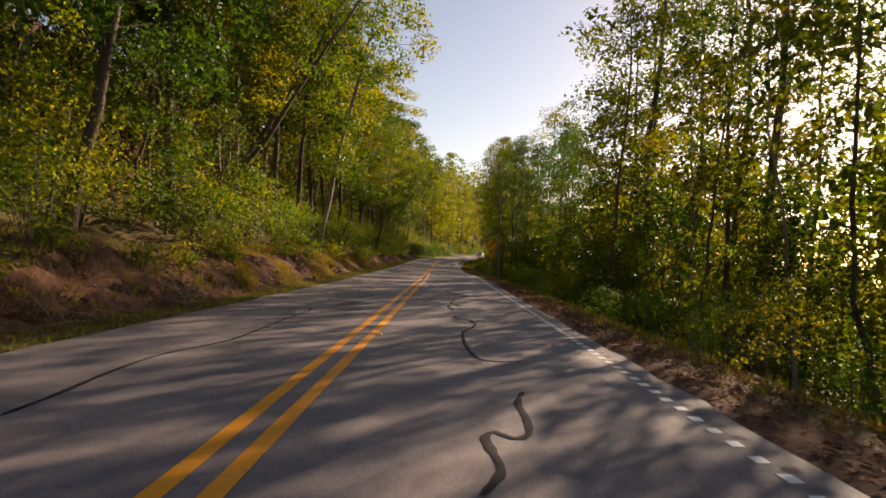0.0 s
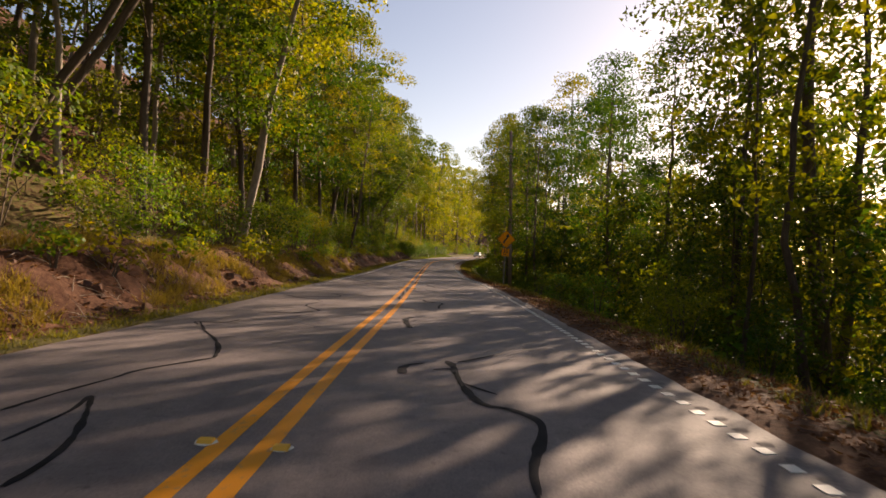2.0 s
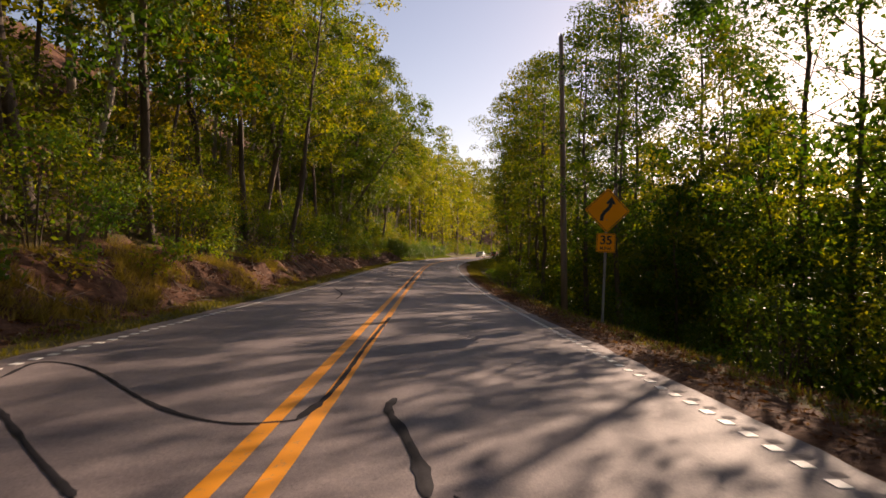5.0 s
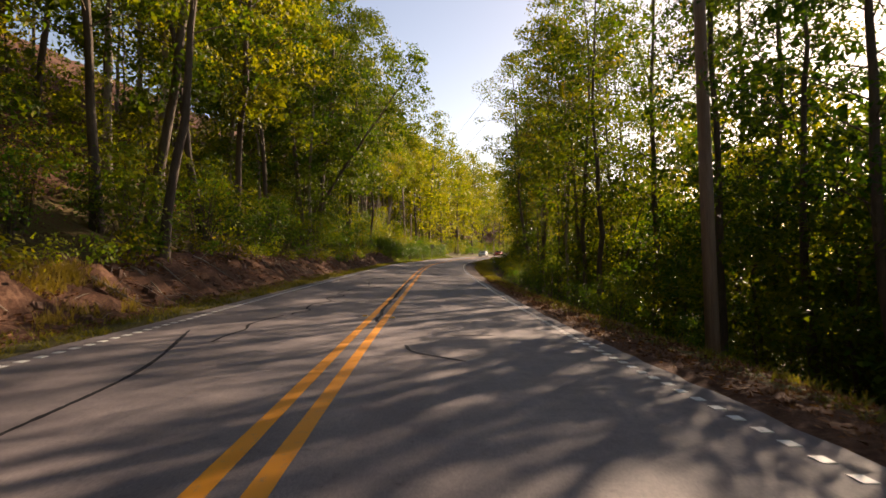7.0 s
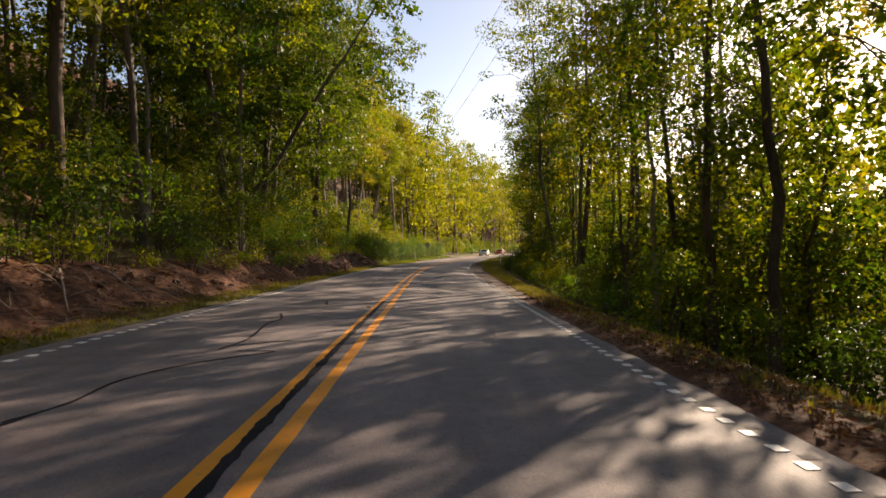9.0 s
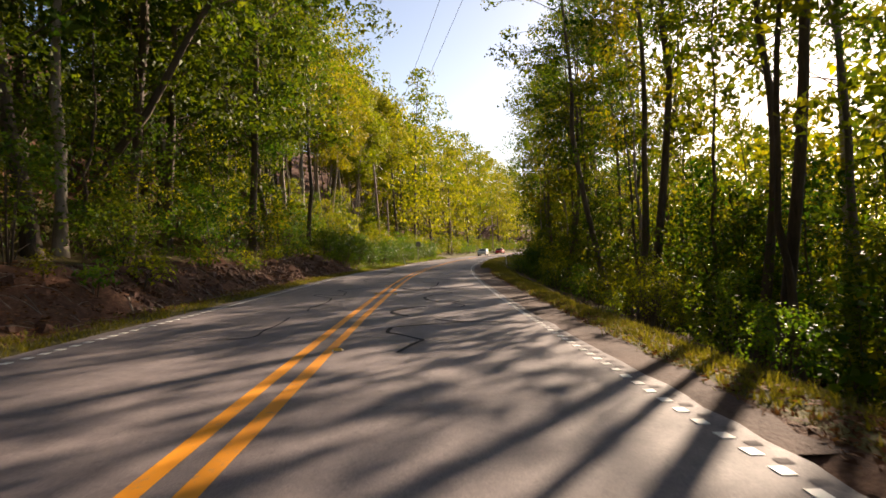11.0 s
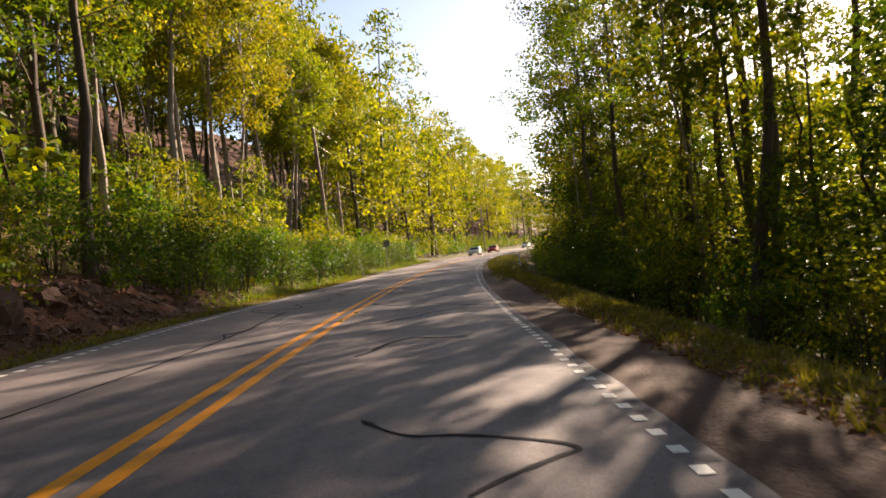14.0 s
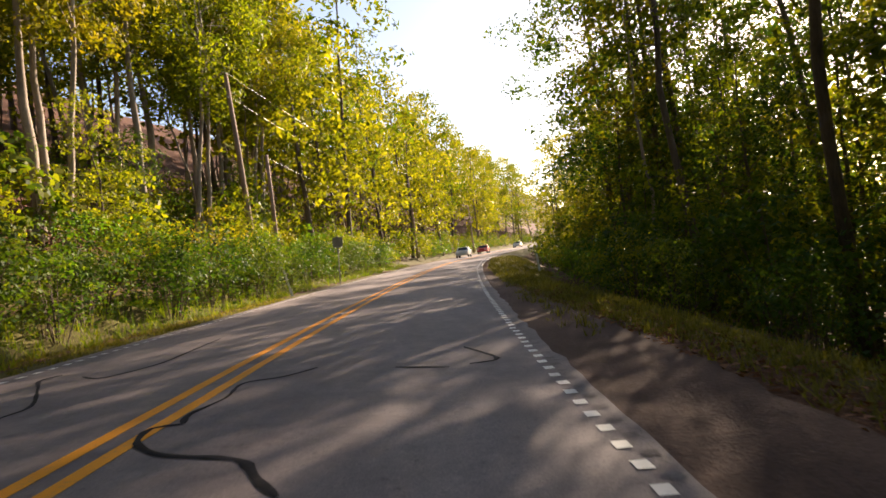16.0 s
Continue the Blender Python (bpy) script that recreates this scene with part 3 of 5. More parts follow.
coarse_models = [make_tree(121 + i, 17 + 2 * i, 0.2, 0.25, 4.5, 36, 22, 0.55, BARK, (LEAF, LEAF_GOLD)[i], clump=1.25, limbs=6, core=3) for i in range(2)]
brush_models = [make_shrub(171 + i, 2.0 + 0.5 * i, 2.8, 12, 15, 0.25, (SHRUB_LEAF, LEAF_GOLD, LEAF)[i], "") for i in range(3)]
slope_woods = Grove("hillside_woods", thin_models, "thin young trees crowding the wooded slope")
valley_woods = Grove("valley_woods", thin_models, "trees standing one behind another down the valley side")
far_woods = Grove("far_woods", far_models, "sunlit yellow-green woods on the far hillside")
deep_woods = Grove("valley_woods", coarse_models, "thick green woods filling the valley below the road")
back_row = Grove("valley_woods", [far_models[2], far_models[1], far_models[0]], "tall green trees standing behind the roadside row")
brush = Grove("undergrowth", brush_models, "leafy undergrowth covering the wooded slope", "undergrowth")

# left hillside: a leaning front row, then the woods up the slope
for s in np.arange(5, 152, 5.6):
    bare = 114 < s < 152
    if bare:
        tall.put(s + jit(1.8), -14.0 + jit(1.2), rng.uniform(1.0, 1.2), which=2 * int(rng.rand() < 0.6), tilt=(jit(3), rng.uniform(0, 3)))
        continue
    # the darkened-leaf model goes where the slope should look shaded
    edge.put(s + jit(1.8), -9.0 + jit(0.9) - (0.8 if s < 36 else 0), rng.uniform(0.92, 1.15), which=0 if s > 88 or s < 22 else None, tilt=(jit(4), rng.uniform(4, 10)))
for s in np.arange(-2, 175, 5.4):
    for u in (-14, -20):
        if rng.rand() < (0.8 if u > -15 else 0.5):
            tall.put(s + jit(2.2), u + jit(2.4), rng.uniform(0.85, 1.2), which=0 if s > 120 and rng.rand() < 0.75 else 1 if s > 92 else None, tilt=(jit(4), rng.uniform(0, 7)))
for s in np.arange(0, 190, 2.0):
    slope_woods.put(s + jit(1.0), -rng.uniform(9.5, 32), rng.uniform(0.8, 1.3), tilt=(jit(6), rng.uniform(-1, 9)))
for s in np.arange(6, 165, 3.6):
    low.put(s + jit(1.5), -rng.uniform(8.4, 13), rng.uniform(0.55, 1.0), tilt=(jit(5), rng.uniform(0, 8)))
for s in np.arange(2, 165, 1.3):
    big = 1.05 if s > 116 else 1.0
    bush.put(s + jit(0.6), -rng.uniform(6.5, 9.4), rng.uniform(0.75, 1.3) * big)
for s in np.arange(4, 120, 1.5):
    weed.put(s + jit(0.7), -rng.uniform(5.5, 7.0), rng.uniform(0.7, 1.4))
for s in np.concatenate([np.arange(0, 152, 0.75), np.arange(152, 262, 0.55), np.arange(262, 330, 1.1)]):
    brush.put(s + jit(1), -rng.uniform(5.4 if s > 152 else 9.5, 12 if s > 152 else 26), rng.uniform(0.6, 1.25))
for s in np.arange(121, 172, 4.5):
    tall.put(s + jit(1.5), -13.2 + jit(1.5), rng.uniform(0.9, 1.15), which=2 * int(rng.rand() < 0.5), tilt=(jit(3), rng.uniform(0, 4)))
# farther hillside round the bend
for s in np.arange(152, 330, 6):
    for u in (-9.5, -15, -22, -30, -40):
        if rng.rand() < (0.8 if u > -20 else 0.45):
            far_woods.put(s + jit(3), u + jit(3), rng.uniform(1.0, 1.4), tilt=(jit(3), rng.uniform(0, 6)))
for s in np.arange(0, 160, 7.5):
    for u in (-25, -32):
        far_woods.put(s + jit(2), u + jit(2.5), rng.uniform(0.9, 1.2), tilt=(jit(3), rng.uniform(0, 5)))
# trees that stand out
for x, y, size, kind, tilt in ((-9.0, 40.4, 1.05, 2, (2, 12)), (-12.6, 31.0, 0.9, 1, (3, 33)), (-13.2, 32.5, 0.8, 3, (-4, 27)), (-11.5, 95.0, 0.95, 1, (5, 36)), (-10.9, 69.9, 1.0, 3, (0, 5)),
                               (-7.5, 114.2, 0.95, 1, (0, 1)), (-10.4, 135.0, 1.0, 2, (0, 1)), (-10.9, 142.4, 1.05, 0, (0, 1)), (-7.6, 64.0, 0.8, 1, (0, 6)), (-9.5, 91.0, 0.85, 2, (0, 2))):
    s, u = along(x, y)
    tall.put(s, u, size, which=kind, tilt=tilt, turn=0.0)
# the valley side
for s in np.arange(101, 138, 9.0):
    right.put(s + jit(1.6), rng.uniform(10.0, 12.0), rng.uniform(0.48, 0.6), which=int(rng.rand() < 0.3), tilt=(jit(3), jit(3)))
for s in np.arange(100, 150, 12.0):
    right.put(s + jit(1.6), rng.uniform(12.5, 17.5), rng.uniform(0.55, 0.8), which=int(rng.rand() < 0.4), tilt=(jit(3), jit(3)))
for x, y, size, model in ((14.6, 66.0, 1.0, dome), (21.0, 71.0, 0.8, dome), (16.5, 50.0, 0.72, dome), (21.5, 141.5, 1.05, dome), (20.8, 102.0, 1.0, poplar)):
    s, u = along(x, y)
    model.put(s, u, size)
for s, u, size, kind in ((12, 12.5, 1.0, 1), (17, 15.5, 1.1, 0), (22, 13.0, 1.05, 3), (27, 15.0, 1.1, 0), (31, 13.0, 1.15, 4), (36, 16.5, 1.1, 1), (41.4, 16.2, 1.25, 0), (43, 13.0, 0.75, 1), (20, 11.2, 0.6, 1), (25.5, 17.5, 0.85, 1), (37, 12.8, 0.9, 1), (14, 18.5, 0.8, 0),
                         (77.6, 15.9, 1.4, 2), (100, 10.2, 1.0, 3), (118, 13.0, 1.1, 3), (119.3, 13.4, 1.1, 4)):
    right.put(s, u, size * (1.22 if s < 44 else 1.0), which=kind)
for s in np.arange(46, 84, 3.0):
    right.put(s + jit(1.2), 10.8 + jit(1.8), rng.uniform(0.7, 0.92) + (0.2 if s > 66 else 0), which=1 if rng.rand() < 0.6 else 0)
for s in np.arange(84, 138, 5.2):
    right.put(s + jit(1.4), 10.6 + jit(1.6), rng.uniform(0.9, 1.15), which=3 + int(rng.rand() < 0.8), tilt=(jit(3), rng.uniform(-6, 0)))
for s in np.arange(96, 140, 9.0):
    right.put(s + jit(1.5), 15.5 + jit(1.5), rng.uniform(0.95, 1.2), which=3 + int(rng.rand() < 0.5), tilt=(jit(3), jit(3)))
for s in np.arange(137, 168, 3.6):
    right.put(s + jit(1.3), (12.0 if s < 151 else 13.5) + jit(1.3), rng.uniform(1.25, 1.4) if s < 151 else rng.uniform(0.8, 0.95), which=int(rng.rand() < 0.5), tilt=(jit(3), rng.uniform(-6, 0)))
for s in np.arange(0, 170, 6.5):
    for u in (18.5, 24):
        if rng.rand() < (0.6 if s > 100 else 0.45 if s > 62 else 0.85):
            size = rng.uniform(0.7, 0.95) if s > 62 else rng.uniform(0.62, 0.85)
            back_row.put(s + jit(2.5), u + jit(2.5), size, tilt=(jit(3), jit(3)))
for s in np.arange(-6, 260, 5.5):
    for u in (28, 37, 47):
        if rng.rand() < 0.82:
            deep_woods.put(s + jit(2.5), u + jit(3.5), rng.uniform(0.95, 1.25), tilt=(jit(3), jit(3)))
for s in np.concatenate([np.arange(4, 34, 4.6), np.arange(84, 140, 5.5)]):
    valley_woods.put(s + jit(1.5), rng.uniform(8.8, 12.5), rng.uniform(0.8, 1.15), tilt=(jit(4), jit(4)))
for s in np.arange(0, 190, 2.4):
    valley_woods.put(s + jit(1.3), rng.uniform(11, 44), rng.uniform(0.75, 1.1), tilt=(jit(5), jit(5)))
for s in np.arange(8, 165, 2.6):
    low.put(s + jit(1.3), rng.uniform(10.5, 15.0), rng.uniform(0.75, 1.25), which=int(rng.choice(3, p=(0.4, 0.3, 0.3))), tilt=(jit(5), jit(5)))
for s in np.concatenate([np.arange(3, 60, 6.0), np.arange(62, 96, 6.5), np.arange(96, 148, 6.0)]):
    low.put(s + jit(1.4), rng.uniform(11.0, 15.5), rng.uniform(1.15, 1.6), which=int(rng.choice(3, p=(0.4, 0.25, 0.35))), tilt=(jit(5), jit(5)))
for s in np.arange(56, 104, 3.2):
    low.put(s + jit(1.4), rng.uniform(12.0, 17.0), rng.uniform(0.95, 1.35), which=int(rng.rand() < 0.7), tilt=(jit(5), jit(5)))
for s in np.arange(24, 90, 4.5):
    low.put(s + jit(1.2), rng.uniform(10.0, 13.0), rng.uniform(0.9, 1.15), which=int(rng.rand() < 0.6), tilt=(jit(5), jit(5)))
for s in np.arange(3, 165, 2.0):
    rim = 3.75 + float(shoulder_right(s)) + (3.6 if 54 < s < 62.5 else 0)
    bush.put(s + jit(0.6), rim + rng.uniform(1.2, 3.2) + (0.5 if s > 84 else 0) + 1.6 * float(np.clip((s - 135) / 12, 0, 1)), rng.uniform(0.5, 0.95), which=int(rng.randint(4)))
for s in np.arange(0, 190, 0.9):
    brush.put(s + jit(1), rng.uniform(9.5, 24), rng.uniform(0.8, 1.5))
for s in np.arange(-6, 300, 10):
    for u in (60, 78, 100):
        deep_woods.put(s + jit(4), u + jit(5), rng.uniform(0.8, 1.1))
for s in np.arange(112, 165, 1.9):
    rim = 3.75 + float(shoulder_right(s))
    bush.put(s + jit(0.6), rim + rng.uniform(3.2, 5.2) + 1.6 * float(np.clip((s - 135) / 12, 0, 1)), rng.uniform(1.2, 1.8), which=1)
for s in np.arange(112, 166, 0.75):
    bush.put(s + jit(0.5), -rng.uniform(4.9, 6.6), rng.uniform(0.6, 1.25), which=1 if rng.rand() < 0.85 else int(rng.randint(3)))
for s in np.arange(0, 112, 0.62):
    brush.put(s + jit(1), -rng.uniform(13, 36), rng.uniform(0.7, 1.3))
for s in np.arange(100, 165, 0.8):
    brush.put(s + jit(1), -rng.uniform(8.5, 16), rng.uniform(0.9, 1.5))
for s in np.arange(118, 152, 4.6):
    right.put(s + jit(1), 13.0 + jit(1.5), rng.uniform(0.5, 0.6), which=1)
# more of the darkened-leaf model, shading the slope by leaf colour
for s in (104, 108.5, 113, 117):
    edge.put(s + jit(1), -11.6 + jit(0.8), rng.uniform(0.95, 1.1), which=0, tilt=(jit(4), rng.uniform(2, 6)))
# thick crowns over shaded parts of the left slope; darker leaves stand for shade
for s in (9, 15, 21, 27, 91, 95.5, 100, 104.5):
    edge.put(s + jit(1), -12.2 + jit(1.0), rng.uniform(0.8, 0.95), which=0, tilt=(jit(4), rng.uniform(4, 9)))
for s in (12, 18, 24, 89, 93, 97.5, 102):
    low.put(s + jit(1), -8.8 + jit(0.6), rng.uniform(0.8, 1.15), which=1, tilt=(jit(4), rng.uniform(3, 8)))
for s in np.arange(165, 300, 7):
    for u in (13.0, 18, 24):
        far_woods.put(s + jit(3), u + jit(2), rng.uniform(0.8, 1.05))
for s in np.arange(165, 290, 1.6):
    brush.put(s + jit(1), rng.uniform(9.0, 11.5), rng.uniform(0.7, 1.2))
for g in (slope_woods, valley_woods, deep_woods, back_row, far_woods, brush):
    g.build()
spread_out(thin_models + far_models + coarse_models + brush_models)


def blades(name, count, pick, height, mat, label, category, seed):
    """Tufts of grass blades, ungathered."""
    r = np.random.RandomState(seed)
    tri = []
    for _ in range(count):
        s, u = pick(r)
        base = np.array(place(s, u, -0.02))
        h = height * (0.5 + r.rand())
        for _ in range(7):
            way = r.randn(2) * 0.55
            root = base + np.array([*(r.randn(2) * 0.06), 0])
            side = np.array([-way[1], way[0], 0])
            side = side / (np.linalg.norm(side) + 1e-6) * 0.011 * (0.7 + r.rand())
            tip = root + np.array([way[0] * h, way[1] * h, h * (0.6 + 0.5 * r.rand())])
            tri.append((root - side, root + side, tip))
    ob = new(name, triangles(name, np.array(tri), mat))
    return tagged(ob, label, category, kind="stuff")


def litter(name, count, pick, size, label, seed):
    r = np.random.RandomState(seed)
    c = np.array([np.array(place(*pick(r), 0.012 + 0.03 * r.rand())) for _ in range(count)])
    tri = leaf_triangles(c, size, size * 0.7, r, 0)
    tri[:, :, 2] = c[:, None, 2] + (tri[:, :, 2] - c[:, None, 2]) * 0.35
    return tagged(new(name, triangles(name, tri, DEAD_LEAF)), label, "leaf litter", kind="stuff")


blades("grass", 5200, lambda r: ((q := r.uniform(0, 135)), -r.uniform(3.82, 4.8))[0:2], 0.10, GREEN_GRASS, "short sunlit grass along the pavement edge", "grass", 1)
def patchy(r, s0, s1, u0, u1, cut=0.05):
    """A place beside the road, thrown again until it falls inside a noise patch."""
    for _ in range(12):
        s, u = r.uniform(s0, s1), r.uniform(u0, u1)
        if noise.noise(Vector((s * 0.42, u * 0.8, 4.0))) > cut:
            break
    return s, u


blades("dry_grass", 4200, lambda r: patchy(r, 17, 60, -7.2, -4.75), 0.23, DRY_GRASS, "dry straw-coloured grass tufts on the bank", "grass", 2)
blades("grass", 2600, lambda r: ((s := r.uniform(2, 128)), 3.75 + float(shoulder_right(s)) + r.uniform(-0.55, 1.1)), 0.13, GREEN_GRASS, "tufts of yellowing grass on the brink of the slope", "grass", 3)
blades("grass", 2200, lambda r: ((s := r.uniform(120, 175)), 4.1 + r.rand() * (float(shoulder_right(s)) + 1.2)), 0.16, GREEN_GRASS, "sunlit grass verge inside the bend", "grass", 4)
blades("grass", 2200, lambda r: (r.uniform(114, 170), -r.uniform(4.4, 7.0)), 0.30, SHRUB_LEAF, "long green grass on the roadside bank", "grass", 5)
blades("dry_grass", 5200, lambda r: ((s := r.uniform(0, 80)), 3.95 + r.rand() ** 0.7 * (float(shoulder_right(s)) + 0.2)), 0.06, DEAD_LEAF, "short dry red-brown grass on the shoulder", "grass", 9)
blades("grass", 4600, lambda r: ((s := r.uniform(80, 136)), float(gravel_out(s)) + 0.05 + 1.3 * r.rand() ** 0.8), 0.11, GREEN_GRASS, "short grass band beside the gravel", "grass", 21)
litter("leaf_litter", 24000, lambda r: (r.uniform(2, 118), -r.uniform(4.4, 7.4)), 0.12, "brown fallen leaves on the roadside bank", 6)
litter("leaf_litter", 7000, lambda r: (r.uniform(1, 22), -r.uniform(4.5, 8.5)), 0.09, "brown fallen leaves on the roadside bank", 16)
blades("dry_grass", 700, lambda r: (r.uniform(2, 18), -r.uniform(4.9, 7.6)), 0.22, DRY_GRASS, "dry straw-coloured grass tufts on the bank", "grass", 12)
litter("leaf_litter", 15000, lambda r: ((s := r.uniform(0, 130)), (3.75 if s < 79 else float(gravel_out(s)) - 0.15) + 0.1 + r.rand() * 1.1), 0.085, "brown fallen leaves on the dirt shoulder", 7)



def twigs(count, pick, seed):
    r = np.random.RandomState(seed)
    tubes = []
    for _ in range(count):
        a = place(*pick(r), 0.02)
        turn, n = r.rand() * 6.28, 0.15 + 0.45 * r.rand()
        b = a + Vector((math.cos(turn) * n, math.sin(turn) * n, 0))
        s, u = along(b.x, b.y)
        b.z = float(land(s, u)) + 0.03 + 0.08 * r.rand()
        tubes.append(tube([a, a.lerp(b, 0.5) + Vector((0, 0, 0.03)), b], [0.009, 0.007, 0.003], 3, False))
    ob = new("twig_litter", tubes_mesh("twig_litter", tubes, BARK_PALE))
    return tagged(ob, "small dry twigs scattered over the bank", "twigs", kind="stuff")


twigs(1100, lambda r: (r.uniform(2, 120), -r.uniform(4.6, 7.0)), 8)

# ---- cracks ----
seal(0.05, (4.13, -1.88), (4.78, -1.91), (5.74, -2.01), (6.74, -2.00), (7.85, -1.69), (8.88, -1.66), (10.48, -1.68), (11.77, -1.65))
seal(0.08, (2.98, 1.55), (3.34, 1.69), (3.73, 1.66), (3.97, 1.64), (4.10, 1.72), (3.96, 1.83), (4.06, 1.96), (4.49, 2.00), (4.92, 1.99), (5.35, 2.09))
seal(0.07, (6.92, 2.28), (6.91, 1.98), (6.96, 1.84), (7.12, 1.75), (7.57, 1.68), (8.18, 1.64), (9.05, 1.62), (9.64, 1.66), (10.23, 1.83), (10.87, 1.92))
seal(0.09, (13.56, 1.51), (13.95, 1.48), (14.35, 1.41), (14.93, 1.42), (14.98, 1.53), (14.63, 1.72))
seal(0.07, (14.63, 1.72), (15.10, 1.63), (15.49, 1.49), (16.45, 1.58), (17.47, 1.79))
seal(0.06, (14.07, -1.34), (14.28, -1.36), (14.28, -1.04), (14.46, -1.02), (14.62, -1.17), (14.88, -0.96), (15.02, -1.10), (15.15, -1.53), (15.70, -1.90), (16.12, -1.84), (16.55, -1.21), (17.36, -0.96))
seal(0.06, (17.45, -0.95), (17.76, -0.97), (18.14, -1.06), (18.69, -1.30), (19.30, -1.63), (18.90, -1.52), (18.45, -1.49), (18.14, -1.48))
seal(0.05, (24.09, -2.80), (24.44, -3.00), (24.42, -2.52), (24.86, -2.41))
seal(0.07, (21.15, -1.34), (21.82, -1.56), (22.59, -1.92), (23.40, -2.41))
seal(0.05, (26.27, -2.39), (26.31, -1.84), (26.59, -1.51), (26.91, -1.41), (27.49, -1.73), (28.15, -1.98), (29.18, -1.80))
seal(0.1, (20.47, 0.89), (20.82, 0.87), (21.01, 0.97), (21.08, 1.10))
seal(0.09, (20.71, 1.21), (20.78, 1.33), (20.72, 1.42), (20.49, 1.44))
seal(0.06, (21.18, 1.48), (21.35, 1.64), (21.74, 1.97))
seal(0.05, (30.98, -3.30), (30.63, -2.74), (30.95, -1.70), (31.98, -1.98))
seal(0.06, (30.72, -3.13), (29.79, -2.24), (29.70, -2.06), (29.43, -1.94))
seal(0.085, (28.08, 1.19), (28.90, 1.20), (29.50, 1.29), (29.70, 1.25), (29.80, 1.14), (30.15, 0.83), (30.66, 0.76))
seal(0.05, (30.70, 0.72), (30.72, 0.40), (30.80, 0.08))
seal(0.05, (40.02, -3.05), (40.83, -3.22), (40.58, -2.55), (39.39, -1.39), (38.90, -0.81), (38.72, -0.35), (38.81, -0.01), (38.86, 0.06))
seal(0.08, (38.86, 0.06), (39.85, 0.16), (42.73, 0.17), (46.74, 0.24))
seal(0.06, (38.99, -2.28), (38.06, -1.37), (37.43, -0.72))
seal(0.1, (37.49, 1.05), (37.90, 1.01), (38.59, 0.87), (39.18, 0.72), (39.57, 0.75))
seal(0.05, (57.49, -2.75), (54.33, -1.93), (51.57, -1.69))
seal(0.055, (56.29, -1.95), (56.95, -1.98), (57.68, -1.93), (58.50, -2.08), (59.87, -1.88))
seal(0.07, (55.04, 1.50), (55.20, 1.35), (55.34, 1.21), (55.59, 0.95), (55.84, 0.82), (56.29, 0.75))
seal(0.035, (57.41, 1.43), (57.45, 1.78), (57.50, 2.13))
seal(0.05, (66.71, -1.85), (67.23, -1.72), (68.02, -1.75), (68.75, -1.50), (69.19, -1.18), (69.67, -0.77), (69.68, -1.22))
seal(0.05, (69.74, -1.48), (70.67, -1.40), (72.21, -1.61), (73.03, -1.58), (73.97, -1.83))
seal(0.05, (76.54, -1.99), (76.94, -1.52), (75.89, -1.28))
seal(0.11, (65.51, -0.01), (65.99, -0.03), (67.30, -0.04), (70.19, -0.06), (73.49, -0.06), (77.19, -0.05))
seal(0.055, (83.94, -1.50), (83.98, -1.26), (84.29, -1.16), (84.86, -1.22), (85.52, -1.19), (86.74, -1.27))
seal(0.09, (82.67, 1.06), (83.14, 1.18), (83.48, 1.29), (83.67, 1.37), (83.84, 1.27), (84.31, 0.97), (84.49, 0.81), (85.09, 0.82))
seal(0.045, (85.09, 0.82), (85.33, 1.23), (85.62, 1.79), (85.79, 2.28), (85.61, 3.22))
seal(0.04, (85.71, 2.27), (85.97, 1.80), (86.25, 1.56))
seal(0.06, (91.40, -1.30), (92.00, -1.69), (92.58, -2.04), (92.87, -1.93), (92.38, -1.36), (92.50, -1.13), (93.11, -1.24), (93.80, -1.29), (94.54, -1.64), (94.95, -1.68), (95.51, -1.06))
seal(0.12, (90.13, 1.77), (90.35, 1.54), (90.65, 1.39), (91.31, 1.29), (91.81, 1.32))
seal(0.06, (91.81, 1.32), (92.38, 1.52), (92.77, 1.88), (93.18, 2.10), (93.40, 2.05), (93.67, 1.94))
seal(0.1, (98.14, 1.57), (98.44, 1.62), (98.70, 1.61), (98.98, 1.50), (99.24, 1.15), (99.57, 0.98), (99.89, 0.96), (100.04, 1.04))
seal(0.06, (99.75, -1.45), (101.18, -1.79), (101.83, -1.72), (102.50, -1.78), (105.21, -1.53), (108.89, -1.51))
seal(0.05, (99.16, -1.00), (99.35, -0.63), (99.29, -0.16), (99.00, -0.15), (98.39, -0.09))
seal(0.05, (100.87, 2.17), (101.09, 2.40), (101.36, 2.76), (101.42, 2.86), (101.55, 2.80), (101.72, 2.48), (101.84, 2.12), (101.85, 1.90), (101.99, 1.70), (102.30, 1.47))
seal(0.05, (111.15, -1.78), (111.67, -1.78), (111.99, -2.05), (112.36, -2.50), (113.06, -2.93), (112.95, -1.85), (113.57, -1.77), (114.40, -2.13), (115.34, -1.73))
seal(0.08, (108.27, 0.58), (108.45, 0.65), (108.50, 0.98), (108.68, 1.12), (109.02, 1.20), (109.24, 1.50), (109.37, 1.64), (109.96, 1.85), (110.32, 2.33), (110.48, 2.54))
seal(0.05, (110.48, 2.54), (110.63, 3.06), (110.93, 3.14), (111.14, 2.94), (112.01, 1.96))
seal(0.05, (118.29, -1.77), (118.73, -1.80), (119.68, -2.42), (120.28, -2.83), (120.59, -2.75))
seal(0.04, (120.29, -2.29), (120.07, -1.89), (120.81, -1.57), (121.71, -1.60), (123.19, -1.70))
seal(0.09, (115.89, 1.52), (116.16, 1.33), (116.47, 1.15), (116.59, 0.96), (116.74, 0.53), (116.95, 0.27), (117.16, 0.13), (117.45, 0.09), (117.50, 0.31))
